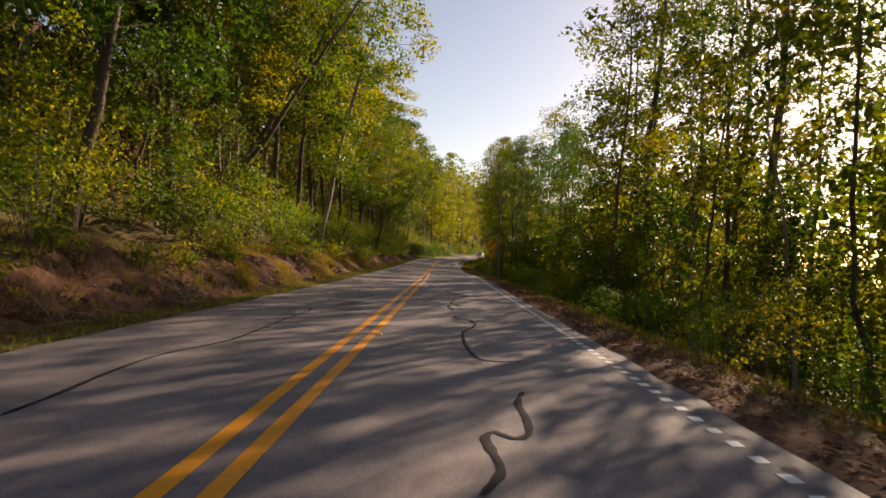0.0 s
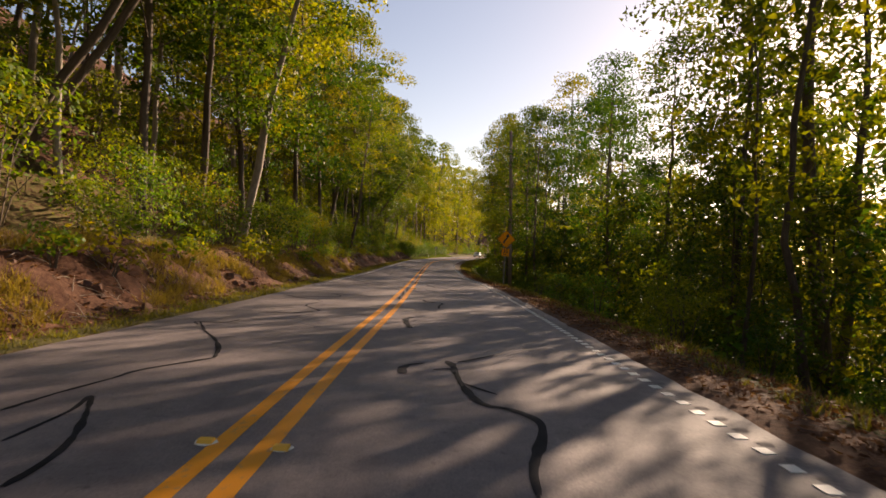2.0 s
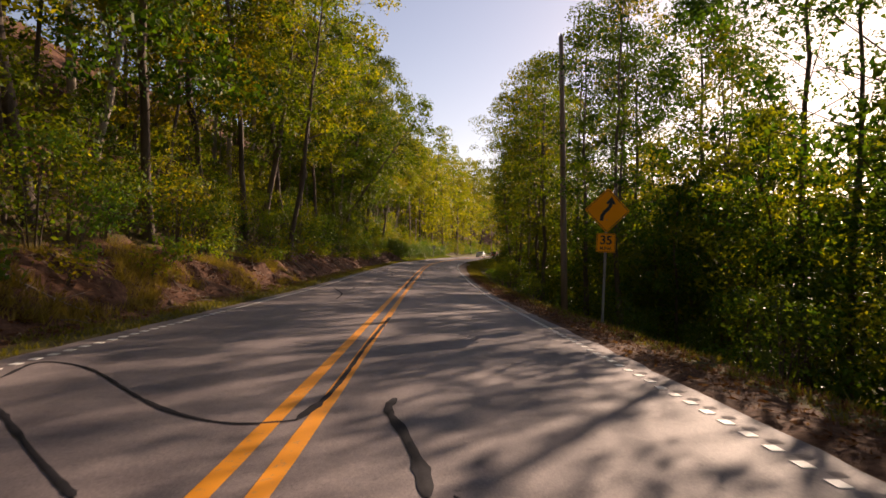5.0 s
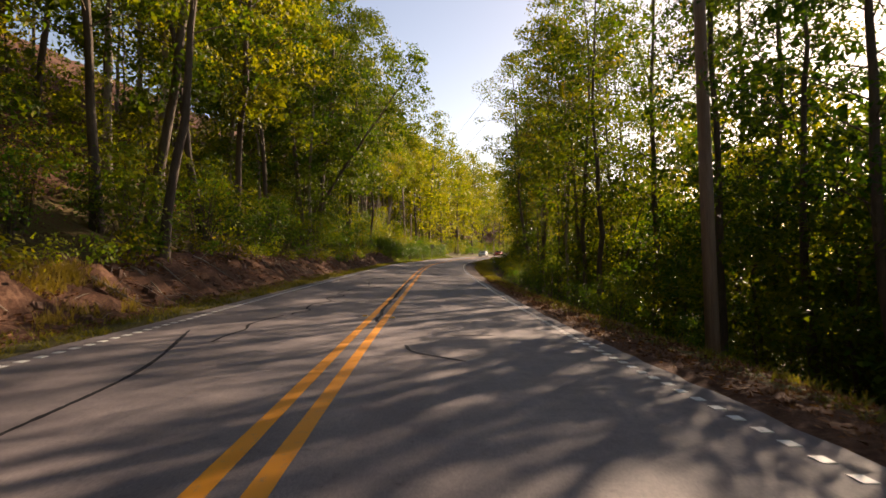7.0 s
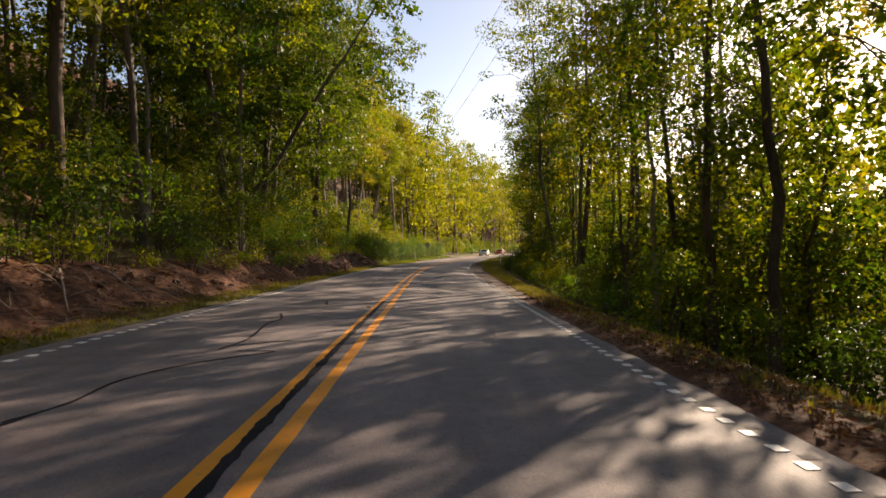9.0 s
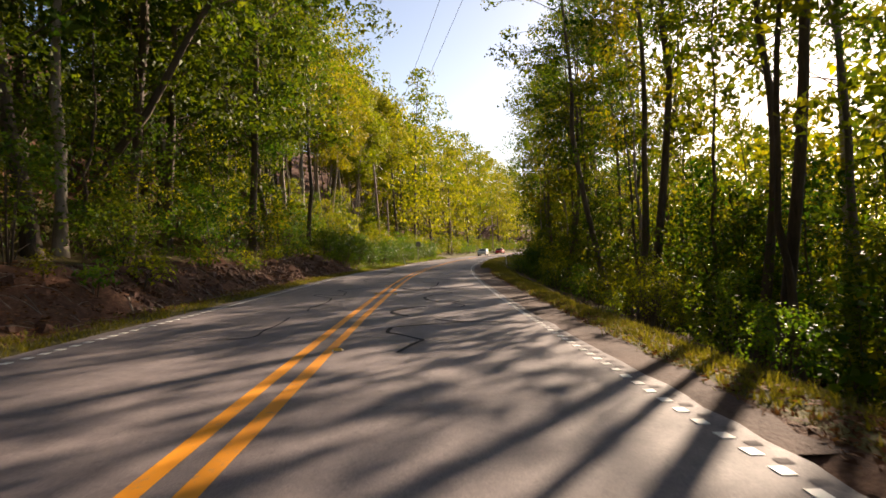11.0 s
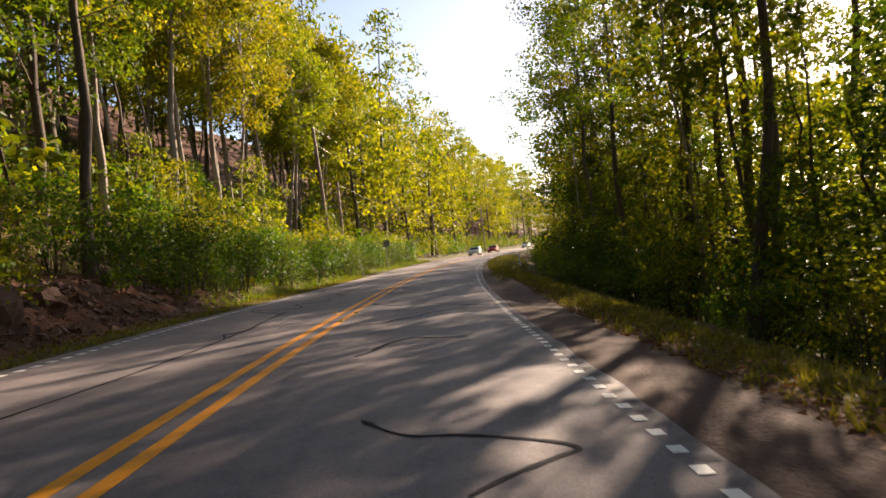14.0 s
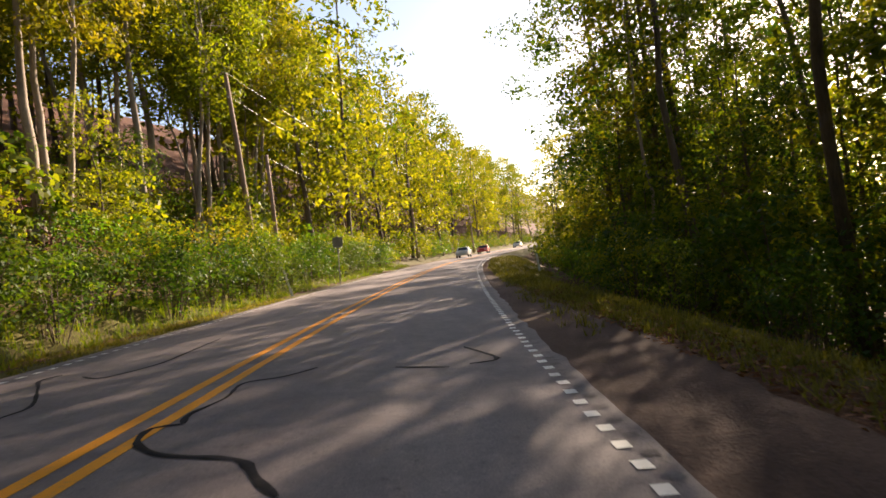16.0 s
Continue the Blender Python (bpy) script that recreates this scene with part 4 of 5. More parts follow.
seal(0.05, (117.50, 0.31), (117.80, 0.23), (118.32, 0.34), (118.92, 0.29), (119.09, 0.66), (119.44, 0.95))
seal(0.03, (119.06, 1.88), (118.81, 2.46))
seal(0.03, (119.95, 2.65), (119.06, 2.98), (118.89, 2.67))
seal(0.09, (10.87, 1.92), (11.10, 1.86), (11.43, 1.84), (11.54, 1.60), (11.88, 1.54), (12.15, 1.53))
seal(0.05, (11.77, -1.65), (12.00, -1.67), (12.28, -1.62), (12.71, -1.72), (12.98, -1.67), (13.33, -1.36), (13.95, -1.29))
seal(0.05, (18.82, -2.01), (19.37, -1.96), (19.99, -1.84), (20.41, -1.78), (21.15, -1.34))
seal(0.05, (23.40, -2.41), (24.46, -2.93))
seal(0.09, (17.47, 1.79), (17.86, 1.83), (18.50, 2.00), (18.85, 2.02), (19.16, 1.84), (19.32, 1.63), (20.06, 1.49), (20.91, 1.43), (21.25, 1.36))
seal(0.05, (20.06, 1.52), (19.84, 1.66), (19.63, 1.80))
seal(0.12, (24.31, 0.74), (24.79, 0.66), (25.45, 0.58), (25.73, 0.57), (26.03, 0.69))
seal(0.05, (31.90, -2.13), (31.98, -1.98), (31.89, -1.71), (31.71, -1.26), (31.39, -0.84))
seal(0.08, (30.57, 0.04), (30.96, 0.06), (31.53, -0.00), (32.43, 0.05), (34.37, -0.02))
seal(0.05, (32.43, 0.07), (32.86, 0.34), (33.37, 0.66))
seal(0.09, (34.41, 0.06), (34.93, 0.07), (35.42, 0.04), (35.90, -0.10), (36.11, -0.19))
seal(0.1, (34.45, 1.15), (34.75, 1.06), (35.23, 0.91), (35.40, 0.78), (35.81, 0.73))
seal(0.05, (37.52, 1.19), (36.90, 1.48), (36.10, 1.93), (36.01, 1.41))
seal(0.055, (60.00, -1.74), (60.39, -1.79), (60.96, -1.59), (61.47, -1.77), (62.57, -1.81), (63.34, -1.56), (64.03, -1.79))
seal(0.11, (59.05, 0.10), (59.61, 0.03), (60.30, 0.05), (61.34, -0.02), (62.89, -0.03))
seal(0.05, (64.03, -1.79), (64.42, -1.83), (64.94, -1.58), (65.47, -1.56), (66.11, -1.83), (67.02, -1.77))
seal(0.05, (70.05, -1.45), (70.56, -0.76))
seal(0.06, (87.92, -1.19), (88.68, -1.29), (89.22, -1.23), (90.25, -1.19), (91.40, -1.30))
seal(0.12, (86.87, 1.04), (87.12, 0.83), (87.42, 0.71), (87.68, 0.66), (87.96, 0.70), (88.42, 0.94), (88.73, 1.17), (88.78, 1.37))
seal(0.06, (88.68, 1.57), (88.57, 2.04), (88.69, 2.20), (89.09, 2.27), (89.73, 2.03), (90.20, 2.22))
seal(0.06, (95.39, -1.05), (95.88, -1.10), (96.16, -0.91), (96.23, -0.38), (96.45, -0.09), (97.22, -0.10), (98.64, -0.08), (100.22, -0.07))
seal(0.11, (94.30, 1.20), (94.45, 1.25), (94.61, 1.26), (94.84, 1.14), (95.03, 0.88), (95.17, 0.62), (95.49, 0.48), (95.98, 0.36), (95.80, 0.29), (95.32, 0.40), (94.93, 0.56), (94.74, 0.71), (95.03, 0.88))
seal(0.06, (94.99, 1.11), (95.06, 1.35), (95.34, 1.43), (95.31, 1.98), (95.11, 2.45), (95.13, 3.09), (95.11, 3.39))
seal(0.05, (95.47, 1.43), (95.76, 1.38), (96.56, 1.45), (97.26, 1.57), (99.56, 1.62))
seal(0.05, (106.83, -1.51), (107.54, -1.52), (108.11, -1.73), (108.59, -1.52), (110.06, -1.65), (112.18, -1.77))
seal(0.08, (105.06, 1.02), (105.37, 1.19), (105.74, 1.27), (106.18, 1.45), (106.48, 1.71), (106.30, 1.98), (106.30, 2.44))
seal(0.05, (114.46, -1.85), (114.88, -1.61), (115.52, -1.41), (116.21, -1.61), (117.25, -1.38), (118.29, -1.77))
seal(0.11, (112.06, 1.13), (112.27, 0.80), (112.68, 0.47), (113.03, 0.30), (113.29, 0.33), (113.72, 0.54), (114.10, 0.74))
seal(0.05, (114.82, 1.93), (114.96, 2.30))
seal(0.11, (62.70, -0.03), (63.30, -0.01), (64.10, -0.05), (64.90, 0.0), (65.70, -0.02))


# ---- edge lines ----
edge_dashes(1, -6, 190, 0, 93)
edge_dashes(-1, 36, 170, 40, 120)
grooves(1, -6, 140)
grooves(-1, 36, 130)


# ---- raised markers on the centre line ----
def centre_marker(s, u, facing):
    mk = new("pavement_marker")
    mk.location = on_road(s, u, 0.004)
    pad = bmesh.new()
    bmesh.ops.create_circle(pad, cap_ends=True, segments=11, radius=0.078)
    for v in pad.verts:
        v.co *= random.uniform(0.8, 1.12)
        v.co.z = 0.004
    part("adhesive_pad", pad, WHITE, mk)
    bm = bmesh.new()
    box(bm, (-0.05, -0.05, 0.0), (0.05, 0.05, 0.026))
    for v in bm.verts:
        if v.co.z > 0.02:
            v.co.y *= 0.55
            v.co.x *= 0.9
    part("reflector", bm, facing, mk, "yellow reflector block")
    return tagged(mk, "raised yellow reflector glued to the centre line", "road reflector", "reflectors along the centre line")


REFLECTOR = worn_paint("reflector_plastic", (0.85, 0.45, 0.06), (0.4, 0.3, 0.15), 0.2)
for s, u in ((0.3, -0.3), (0.1, 0.3), (8.95, 0.29), (18.2, -0.22), (18.1, 0.29), (36.2, -0.24), (36.1, 0.3), (60.0, -0.25), (59.8, 0.33), (75.4, -0.26), (75.2, 0.3),
             (82.85, 0.29), (93.05, -0.25), (92.85, 0.36), (96.9, -0.3), (109.2, 0.13), (111.0, -0.33), (110.85, 0.17)):
    centre_marker(s, u, REFLECTOR)


# ---- the curve sign ----
def plain(name, colour, rough=0.5, metal=0.0, tone=0.85):
    m, t, b = material(name, rough, 0.4)
    n = noise_tex(t, 6, 5, 0.7, None, False)
    t.links.new(ramp(t, n, (0.3, tuple(c * tone for c in colour)), (0.7, colour)), b.inputs["Base Color"])
    b.inputs["Metallic"].default_value = metal
    bump(t, b, n, 0.08, 0.004)
    return m


ORANGE = plain("orange_sign_sheeting", (1.0, 0.35, 0.008), 0.45, 0.0, 0.97)
BLACK = plain("black_sign_ink", (0.015, 0.014, 0.014), 0.5)
ORANGE.node_tree.nodes["Principled BSDF"].inputs["Specular IOR Level"].default_value = 0.08
STEEL = plain("weathered_steel", (0.26, 0.24, 0.22), 0.6, 0.5)
PALE = plain("white_plastic", (0.72, 0.70, 0.66), 0.5)


def slab(points, y0, y1, bevel=0.0):
    """A flat shape in the xz plane, pushed out from y0 to y1."""
    bm = bmesh.new()
    f = bm.faces.new([bm.verts.new((x, y0, z)) for x, z in points])
    out = bmesh.ops.extrude_face_region(bm, geom=[f])
    for v in out["geom"]:
        if isinstance(v, bmesh.types.BMVert):
            v.co.y = y1
    bmesh.ops.recalc_face_normals(bm, faces=bm.faces)
    return bm


def rounded_square(half, r, turn, n=4):
    pts = []
    for q in range(4):
        cx, cz = ((half - r) * (1 if q in (0, 3) else -1), (half - r) * (1 if q in (0, 1) else -1))
        for k in range(n + 1):
            a = radians(90 * q + 90 * k / n)
            pts.append((cx + r * math.cos(a), cz + r * math.sin(a)))
    c, s = math.cos(turn), math.sin(turn)
    return [(x * c - z * s, x * s + z * c) for x, z in pts]


def rim_slab(half, r, turn, width, y0, y1):
    """A thin raised border inside a rounded square."""
    bm = bmesh.new()
    rings = []
    for h, rr in ((half, r), (half - width, max(0.005, r - width))):
        pts = rounded_square(h, rr, turn)
        rings.append([[bm.verts.new((x, y, z)) for x, z in pts] for y in (y0, y1)])
    n = len(rings[0][0])
    for i in range(n):
        j = (i + 1) % n
        bm.faces.new((rings[0][0][i], rings[0][0][j], rings[1][0][j], rings[1][0][i]))
        bm.faces.new((rings[0][0][i], rings[0][1][i], rings[0][1][j], rings[0][0][j]))
    bmesh.ops.recalc_face_normals(bm, faces=bm.faces)
    return bm


def text_mesh(body, size, depth=0.002):
    cu = bpy.data.curves.new("lettering", "FONT")
    cu.body, cu.size, cu.extrude, cu.offset = body, size, depth, size * 0.02
    cu.align_x, cu.align_y = "CENTER", "CENTER"
    ob = bpy.data.objects.new("lettering", cu)
    scene.collection.objects.link(ob)
    bpy.context.view_layer.update()
    me = bpy.data.meshes.new_from_object(ob)
    bpy.data.objects.remove(ob)
    return me


def curve_sign():
    sign = new("road_sign")
    s, u = along(4.0, 48.0)
    foot = place(s, u)
    sign.location = foot
    sign.rotation_euler = (0, radians(1.5), radians(-3))
    mid = 2.36 - foot.z
    post = bmesh.new()
    box(post, (-0.03, 0.0, -0.4), (0.03, 0.008, mid + 0.40))
    box(post, (-0.03, 0.008, -0.4), (-0.022, 0.035, mid + 0.40))
    box(post, (0.022, 0.008, -0.4), (0.03, 0.035, mid + 0.40))
    part("post", post, STEEL, sign, "steel channel post")
    panel = part("panel", slab(rounded_square(0.381, 0.05, radians(45)), -0.006, -0.002), ORANGE, sign, "orange diamond warning panel")
    panel.location = (0, 0, mid)
    part("border", rim_slab(0.362, 0.04, radians(45), 0.014, -0.009, -0.0062), BLACK, panel)
    path = [(-0.13, -0.25), (-0.12, -0.13), (-0.06, -0.04), (0.02, 0.04), (0.07, 0.12), (0.075, 0.17)]
    left, rightside = [], []
    for i, (x, z) in enumerate(path):
        a, b = Vector(path[max(i - 1, 0)]), Vector(path[min(i + 1, len(path) - 1)])
        w = (b - a).normalized()
        left.append((x - w.y * 0.042, z + w.x * 0.042))
        rightside.append((x + w.y * 0.042, z - w.x * 0.042))
    part("arrow", slab(left + rightside[::-1], -0.010, -0.0062), BLACK, panel)
    part("arrow_head", slab([(-0.045, 0.16), (0.195, 0.15), (0.09, 0.34)], -0.0105, -0.0062), BLACK, panel)
    plate = part("speed_plate", slab(rounded_square(0.2285, 0.035, 0), -0.006, -0.002), ORANGE, sign, "orange advisory speed plate")
    plate.location = (0, 0, mid - 0.775)
    part("border", rim_slab(0.215, 0.03, 0, 0.010, -0.009, -0.0062), BLACK, plate)
    for body, size, z in (("35", 0.29, 0.055), ("M.P.H.", 0.105, -0.135)):
        t = text_mesh(body, size)
        t.materials.append(BLACK)
        ob = part("lettering", t, BLACK, plate)
        ob.matrix_basis = pose(0, -0.0085, z, 90, 0, 0)
    for z in (mid + 0.22, mid - 0.22, mid - 0.66):
        bolt = bmesh.new()
        bmesh.ops.create_cone(bolt, cap_ends=True, segments=6, radius1=0.011, radius2=0.011, depth=0.01)
        b = part("bolt", bolt, STEEL, sign)
        b.matrix_basis = pose(0, -0.010, z, 90, 0, 0)
    return tagged(sign, "orange diamond curve warning sign with speed plate on steel post", "road sign")


curve_sign()


def sign_from_behind():
    sign = new("road_sign")
    s, u = along(-0.45, 143.3)
    foot = place(s, u)
    sign.location = foot
    sign.rotation_euler = (0, radians(-3), radians(172))
    mid = 2.95 - foot.z
    post = bmesh.new()
    box(post, (-0.03, 0.0, -0.4), (0.03, 0.008, mid + 0.36))
    box(post, (-0.03, 0.008, -0.4), (-0.022, 0.035, mid + 0.36))
    box(post, (0.022, 0.008, -0.4), (0.03, 0.035, mid + 0.36))
    part("post", post, STEEL, sign)
    p = part("panel", slab(rounded_square(0.27, 0.04, 0), -0.006, -0.002), STEEL, sign, "bare grey metal panel seen from behind")
    p.location = (0, 0, mid)
    return tagged(sign, "grey metal back of a roadside sign on a steel post", "road sign")


sign_from_behind()


# ---- roadside marker posts ----
def marker_post(x, y, height, tilt):
    s, u = along(x, y)
    post = new("marker_post")
    post.location = place(s, u)
    post.rotation_euler = (0, radians(tilt), 0)
    bm = bmesh.new()
    box(bm, (-0.045, -0.012, -0.2), (0.045, 0.012, height), 0.008)
    part("stake", bm, PALE, post)
    cap = bmesh.new()
    box(cap, (-0.035, -0.016, height - 0.22), (0.035, -0.0125, height - 0.06))
    part("reflector", cap, PALE, post)
    return tagged(post, "slim white plastic marker post on the grass verge", "marker post", "marker posts")


marker_post(-1.77, 136.3, 1.15, -12)
marker_post(9.9, 141.4, 0.95, -4)


# ---- poles and wires ----
def utility_pole(x, y, top, radius, tilt=(0, 0), arm=True, conduit=True):
    s, u = along(x, y)
    pole = new("utility_pole")
    foot = place(s, u, -0.1)
    pole.location = foot
    pole.rotation_euler = (radians(tilt[0]), radians(tilt[1]), 0)
    h = top - foot.z
    v, f = tube([(0, 0, -0.6), (0, 0, h * 0.3), (0.02, 0, h * 0.65), (0, 0, h)], [radius, radius * 0.92, radius * 0.8, radius * 0.66], 14)
    part("shaft", mesh_from("shaft", v, f, POLE_WOOD, smooth=True), POLE_WOOD, pole)
    if conduit:
        v, f = tube([(-radius * 0.8, -radius * 0.75, -0.2), (-radius * 0.72, -radius * 0.68, h * 0.72)], [0.035, 0.03], 8)
        part("conduit", mesh_from("conduit", v, f, STEEL, smooth=True), STEEL, pole, "grey cable conduit")
    if arm:
        v, f = tube([(0, 0, h - 0.02), (0, 0, h + 0.12)], [0.05, 0.035], 8)
        part("insulator", mesh_from("insulator", v, f, STEEL, smooth=True), STEEL, pole)
        v, f = tube([(0.0, -radius, h - 1.3), (0.0, -radius - 0.12, h - 1.3)], [0.03, 0.05], 8)
        part("bracket", mesh_from("bracket", v, f, STEEL, smooth=True), STEEL, pole)
    return tagged(pole, "weathered grey-brown wooden utility pole", "utility pole", "utility poles")


utility_pole(6.1, 61.0, 11.7, 0.16, (0, -1.8), conduit=False)
utility_pole(17.5, 1.0, 10.5, 0.18)
utility_pole(-4.85, 144.4, 12.9, 0.17, (0, -2.5), conduit=False)
utility_pole(-4.0, 146.0, 8.6, 0.14, arm=False, conduit=False)
utility_pole(6.0, 190.0, 13.5, 0.17, conduit=False)
utility_pole(18.5, 222.0, 11.0, 0.17, conduit=False)


def wire(a, b, sag, r=0.009, label="thin dark overhead wire slung between poles"):
    a, b = Vector(a), Vector(b)
    pts = [a.lerp(b, i / 24) - Vector((0, 0, 4 * sag * (i / 24) * (1 - i / 24))) for i in range(25)]
    v, f = tube(pts, [r] * 25, 4)
    ob = new("overhead_wire", mesh_from("overhead_wire", v, f, BLACK))
    return tagged(ob, label, "wire", "overhead wires")


wire((17.5, 1.0, 10.6), (6.1, 61.0, 11.8), 1.2)
wire((6.1, 61.0, 11.8), (-5.3, 144.4, 13.0), 1.6)
wire((6.1, 60.9, 10.4), (-5.1, 144.3, 11.5), 1.8)
wire((-5.3, 144.4, 13.0), (6.0, 190.0, 13.6), 0.9)
wire((-5.1, 144.3, 11.5), (6.0, 189.8, 12.2), 1.0)
wire((-4.1, 146.0, 8.5), (6.0, 189.8, 8.6), 0.8)
wire((6.0, 190.0, 13.6), (18.5, 222.0, 11.1), 0.7)


# ---- oncoming cars ----
GLASS = plain("dark_car_glass", (0.02, 0.025, 0.03), 0.08)
RUBBER = plain("tyre_rubber", (0.02, 0.02, 0.02), 0.9)
LAMP = plain("headlight_glass", (0.85, 0.85, 0.82), 0.15)


def car(s, paint, label):
    thing = new("car")
    u = -1.75
    thing.location = on_road(s, u)
    bend = 2 * CURVE * max(0, s - 80)
    thing.rotation_euler = (0, 0, math.pi - math.atan(bend))
    side = [(-2.2, 0.35), (-2.25, 0.62), (-2.05, 0.86), (-0.95, 0.98), (-0.35, 1.42), (1.05, 1.46), (1.75, 1.05), (2.2, 0.98), (2.25, 0.5), (2.15, 0.32)]
    bm = bmesh.new()
    half = 0.88
    rows = []
    for x, k in ((-half, 0.97), (-half * 0.9, 1.0), (half * 0.9, 1.0), (half, 0.97)):
        rows.append([bm.verts.new((x * (0.80 if z > 1.2 else 1.0), -y * (k if abs(y) > 2 else 1), z)) for y, z in side])
    for a, b in zip(rows, rows[1:]):
        for i in range(len(side)):
            j = (i + 1) % len(side)
            bm.faces.new((a[i], b[i], b[j], a[j]))
    bm.faces.new(rows[0][::-1])
    bm.faces.new(rows[-1])
    bmesh.ops.recalc_face_normals(bm, faces=bm.faces)
    part("body", bm, paint, thing)
    for y0, z0, y1, z1 in ((0.90, 1.02, 0.42, 1.38), (-1.12, 1.38, -1.66, 1.10)):
        glass = bmesh.new()
        glass.faces.new([glass.verts.new(p) for p in ((-0.68, y0 + 0.03, z0 + 0.02), (0.68, y0 + 0.03, z0 + 0.02), (0.6, y1 + 0.03, z1 + 0.02), (-0.6, y1 + 0.03, z1 + 0.02))])
        part("windscreen", glass, GLASS, thing)
    for x in (-1, 1):
        w = bmesh.new()
        w.faces.new([w.verts.new(p) for p in ((x * 0.87, 0.75, 1.03), (x * 0.87, -1.45, 1.08), (x * 0.735, -1.0, 1.38), (x * 0.735, 0.32, 1.37))])
        part("side_window", w, GLASS, thing)
        lamp = bmesh.new()
        box(lamp, (x * 0.66 - 0.17, 2.10, 0.62), (x * 0.66 + 0.17, 2.24, 0.80), 0.02)
        part("headlight", lamp, LAMP, thing)
        for y in (-1.35, 1.35):
            wheel = new("wheel")
            wheel.parent = thing
            wheel.location = (x * 0.80, y, 0.33)
            t = bmesh.new()
            bmesh.ops.create_cone(t, cap_ends=True, segments=18, radius1=0.33, radius2=0.33, depth=0.22)
            o = part("tyre", t, RUBBER, wheel)
            o.rotation_euler = (0, math.pi / 2, 0)
            t = bmesh.new()
            bmesh.ops.create_cone(t, cap_ends=True, segments=14, radius1=0.2, radius2=0.2, depth=0.235)
            o = part("rim", t, STEEL, wheel)
            o.rotation_euler = (0, math.pi / 2, 0)
    bumper = bmesh.new()
    box(bumper, (-0.8, 2.18, 0.36), (0.8, 2.29, 0.56), 0.03)
    part("bumper", bumper, paint, thing)
    return tagged(thing, label, "car", "oncoming cars")


car(192, plain("silver_car_paint", (0.55, 0.58, 0.60), 0.3, 0.5), "silver sedan standing in the oncoming lane")
car(211, plain("red_car_paint", (0.42, 0.03, 0.025), 0.3), "red sedan behind a silver one in the oncoming lane")
car(252, plain("white_car_paint", (0.7, 0.7, 0.68), 0.3), "white car far off in the oncoming lane")


# ---- rocks and fallen wood on the bank ----
def rock(s, u, size, seed, label="rough brown boulder half buried in the bank"):
    r = np.random.RandomState(seed)
    bm = bmesh.new()
    bmesh.ops.create_icosphere(bm, subdivisions=2, radius=1.0)
    off = Vector(r.rand(3) * 20)
    for v in bm.verts:
        n = v.co.normalized()
        k = 1 + 0.6 * noise.noise(n * 1.5 + off) + 0.35 * noise.noise(n * 3.6 + off)
        v.co = Vector((n.x * size[0] * k, n.y * size[1] * k, n.z * size[2] * k))
    me = bpy.data.meshes.new("rock")
    bm.to_mesh(me)
    bm.free()
    me.materials.append(ROCK)
    ob = new("rock", me)
    ob.location = place(s, u, size[2] * 0.1)
    ob.rotation_euler = (r.rand() * 0.5, r.rand() * 0.5, r.rand() * 6)
    return tagged(ob, label, "rock", "rocks on the bank")


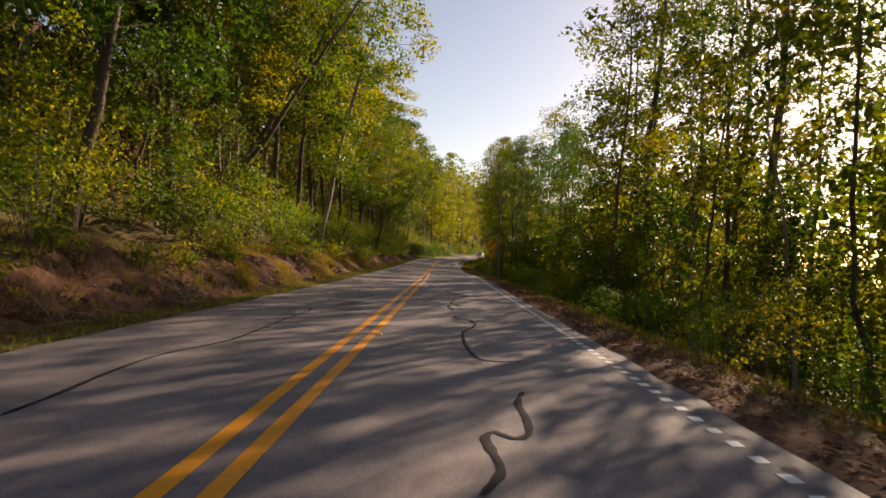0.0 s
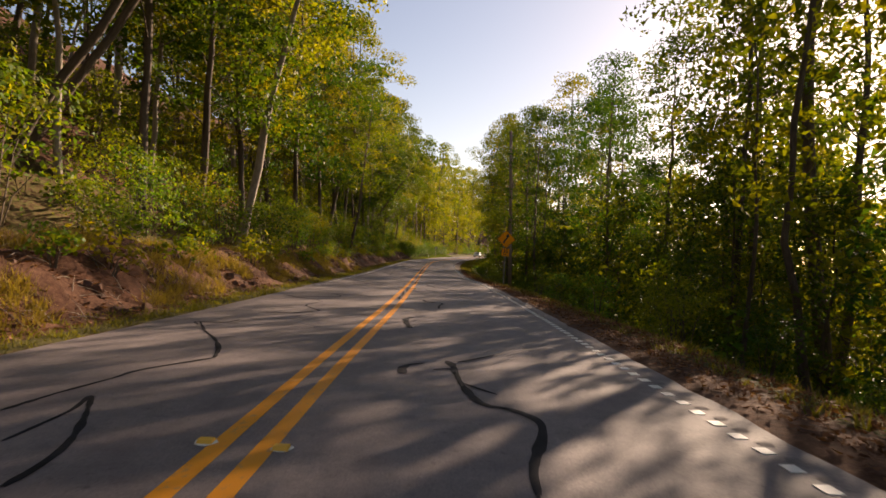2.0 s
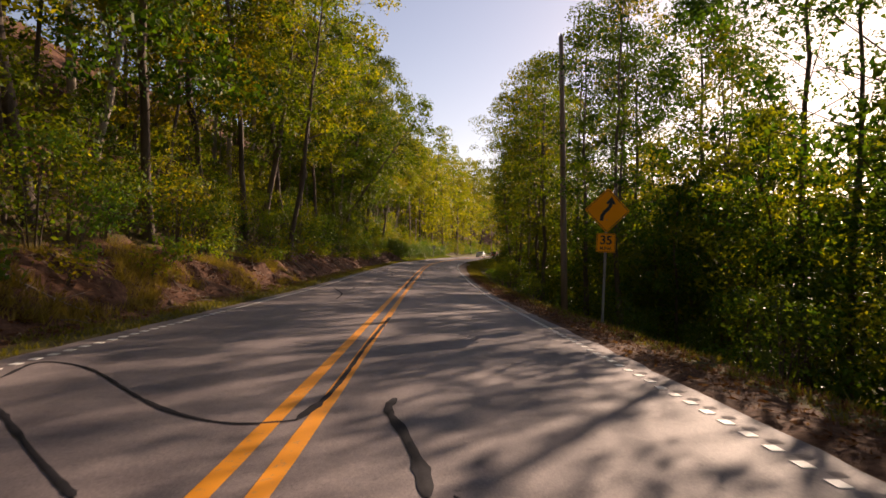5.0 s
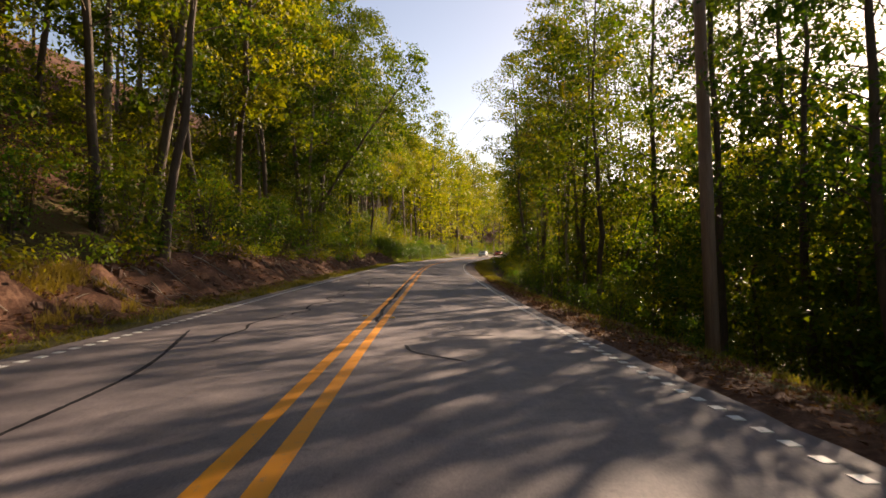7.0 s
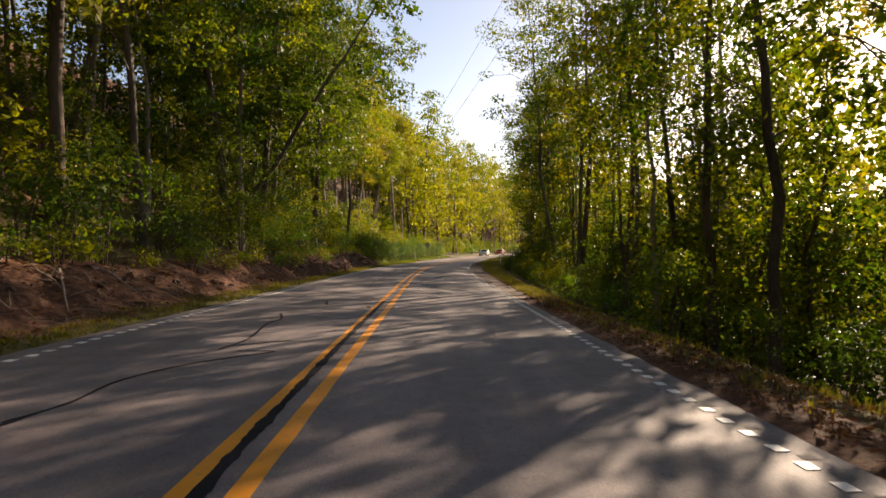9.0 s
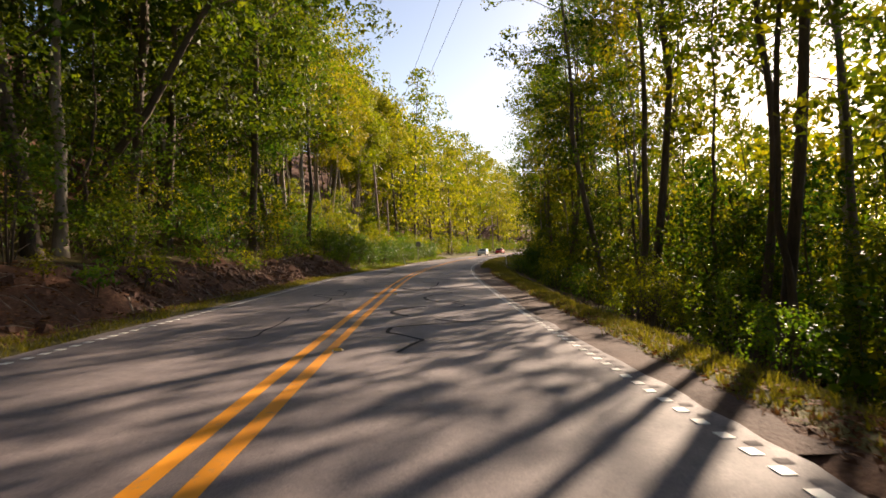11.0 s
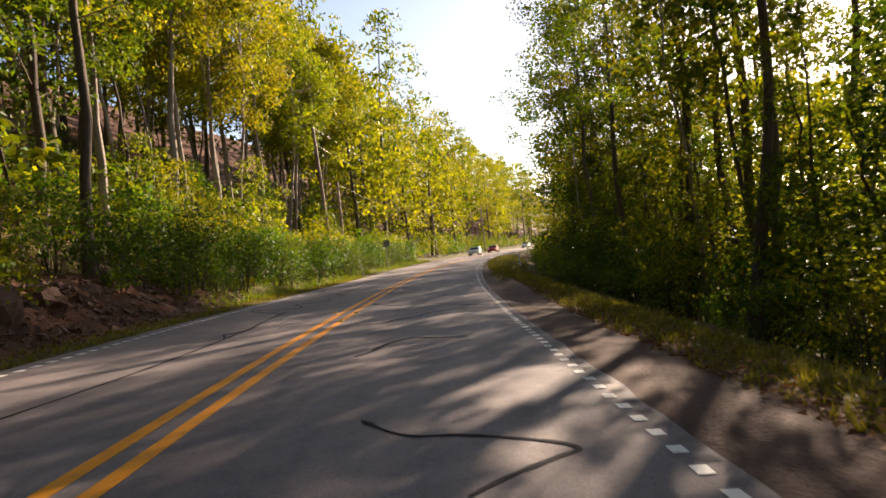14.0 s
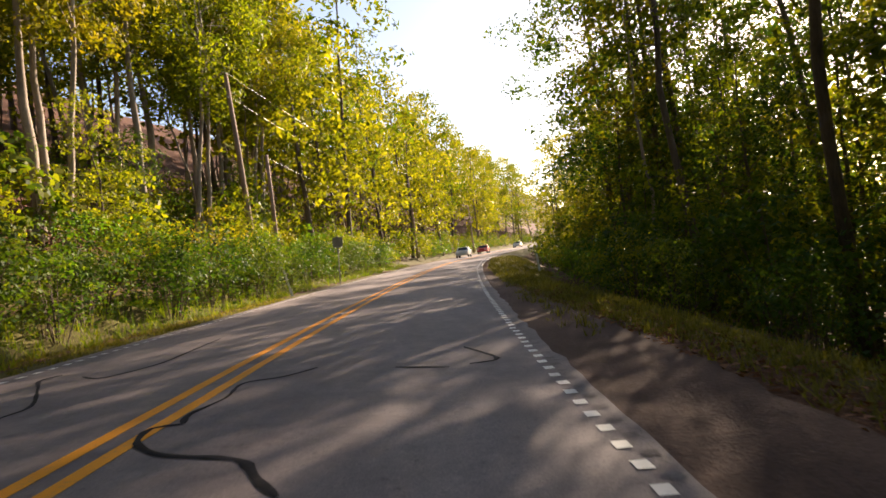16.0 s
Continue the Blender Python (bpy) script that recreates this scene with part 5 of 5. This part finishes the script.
def rubble(count, pick, seed):
    """Broken stone too small to count, lying on the bank."""
    r = np.random.RandomState(seed)
    verts, faces = [], []
    cube = [(x, y, z) for x in (-1, 1) for y in (-1, 1) for z in (-1, 1)]
    quads = [(0, 1, 3, 2), (4, 6, 7, 5), (0, 4, 5, 1), (2, 3, 7, 6), (0, 2, 6, 4), (1, 5, 7, 3)]
    for _ in range(count):
        c = place(*pick(r), 0.01)
        a = 0.02 + 0.085 * r.rand() ** 2.5
        turn = Euler(tuple(r.rand(3) * 6.28)).to_matrix()
        n = len(verts)
        verts += [c + turn @ Vector([q * a * (0.45 + 0.75 * r.rand()) for q in v]) for v in cube]
        faces += [tuple(n + i for i in q) for q in quads]
    return tagged(new("rubble", mesh_from("rubble", verts, faces, ROCK)), "broken brown stone strewn over the bank", "rubble", kind="stuff")


rubble(2600, lambda r: (r.uniform(88, 119), -r.uniform(4.7, 6.6)), 31)
rubble(700, lambda r: (r.uniform(3, 88), -r.uniform(4.7, 6.4)), 32)
for i, s in enumerate((100.2, 101.6, 103.1, 104.4, 105.6, 111.0)):
    rock(s, -5.3 - 0.25 * (i % 3), (0.17 + 0.04 * (i % 3), 0.22, 0.17 + 0.05 * (i % 2)), 60 + i)
rock(107.8, -5.5, (0.42, 0.4, 0.5), 1)
rock(106.6, -5.5, (0.3, 0.4, 0.3), 2)
rock(109.2, -5.6, (0.33, 0.4, 0.28), 3)
for i in range(40):
    s = rng.uniform(90, 119) if i < 28 else rng.uniform(20, 88)
    a = rng.uniform(0.05, 0.17)
    rock(s, -rng.uniform(4.9, 6.2), (a, a * 1.2, a * 0.8), 20 + i, "small brown stone lying on the leafy bank")


def fallen_branch(s, u, length, turn, seed):
    r = np.random.RandomState(seed)
    way = Vector((math.cos(turn), math.sin(turn), 0))
    base = place(s, u)
    pts, rad = [], []
    for i in range(7):
        q = i / 6 - 0.5
        p = base + way * length * q
        ss, uu = along(p.x, p.y)
        g = place(ss, uu)
        pts.append(Vector((g.x, g.y, g.z + 0.04 + 0.03 * r.rand())) - base)
        rad.append(0.028 * (1 - 0.7 * i / 6))
    tubes = [tube(pts, rad, 6)]
    for i in (2, 4):
        tubes.append(tube([pts[i], pts[i] + Vector((r.randn() * 0.2, r.randn() * 0.2, 0.12 + 0.2 * r.rand()))], [0.012, 0.004], 4))
    ob = new("fallen_branch", tubes_mesh("fallen_branch", tubes, BARK_PALE))
    ob.location = base
    return tagged(ob, "bleached fallen branch lying on the bank", "branch", "fallen branches")


for i, s in enumerate((7, 8.5, 14, 22, 31, 44, 57, 60, 61.5, 63, 66, 73, 75, 80, 88, 97, 104, 113)):
    fallen_branch(s, -rng.uniform(4.9, 6.0), rng.uniform(0.8, 2.0), rng.uniform(-1.2, 1.2), 300 + i)
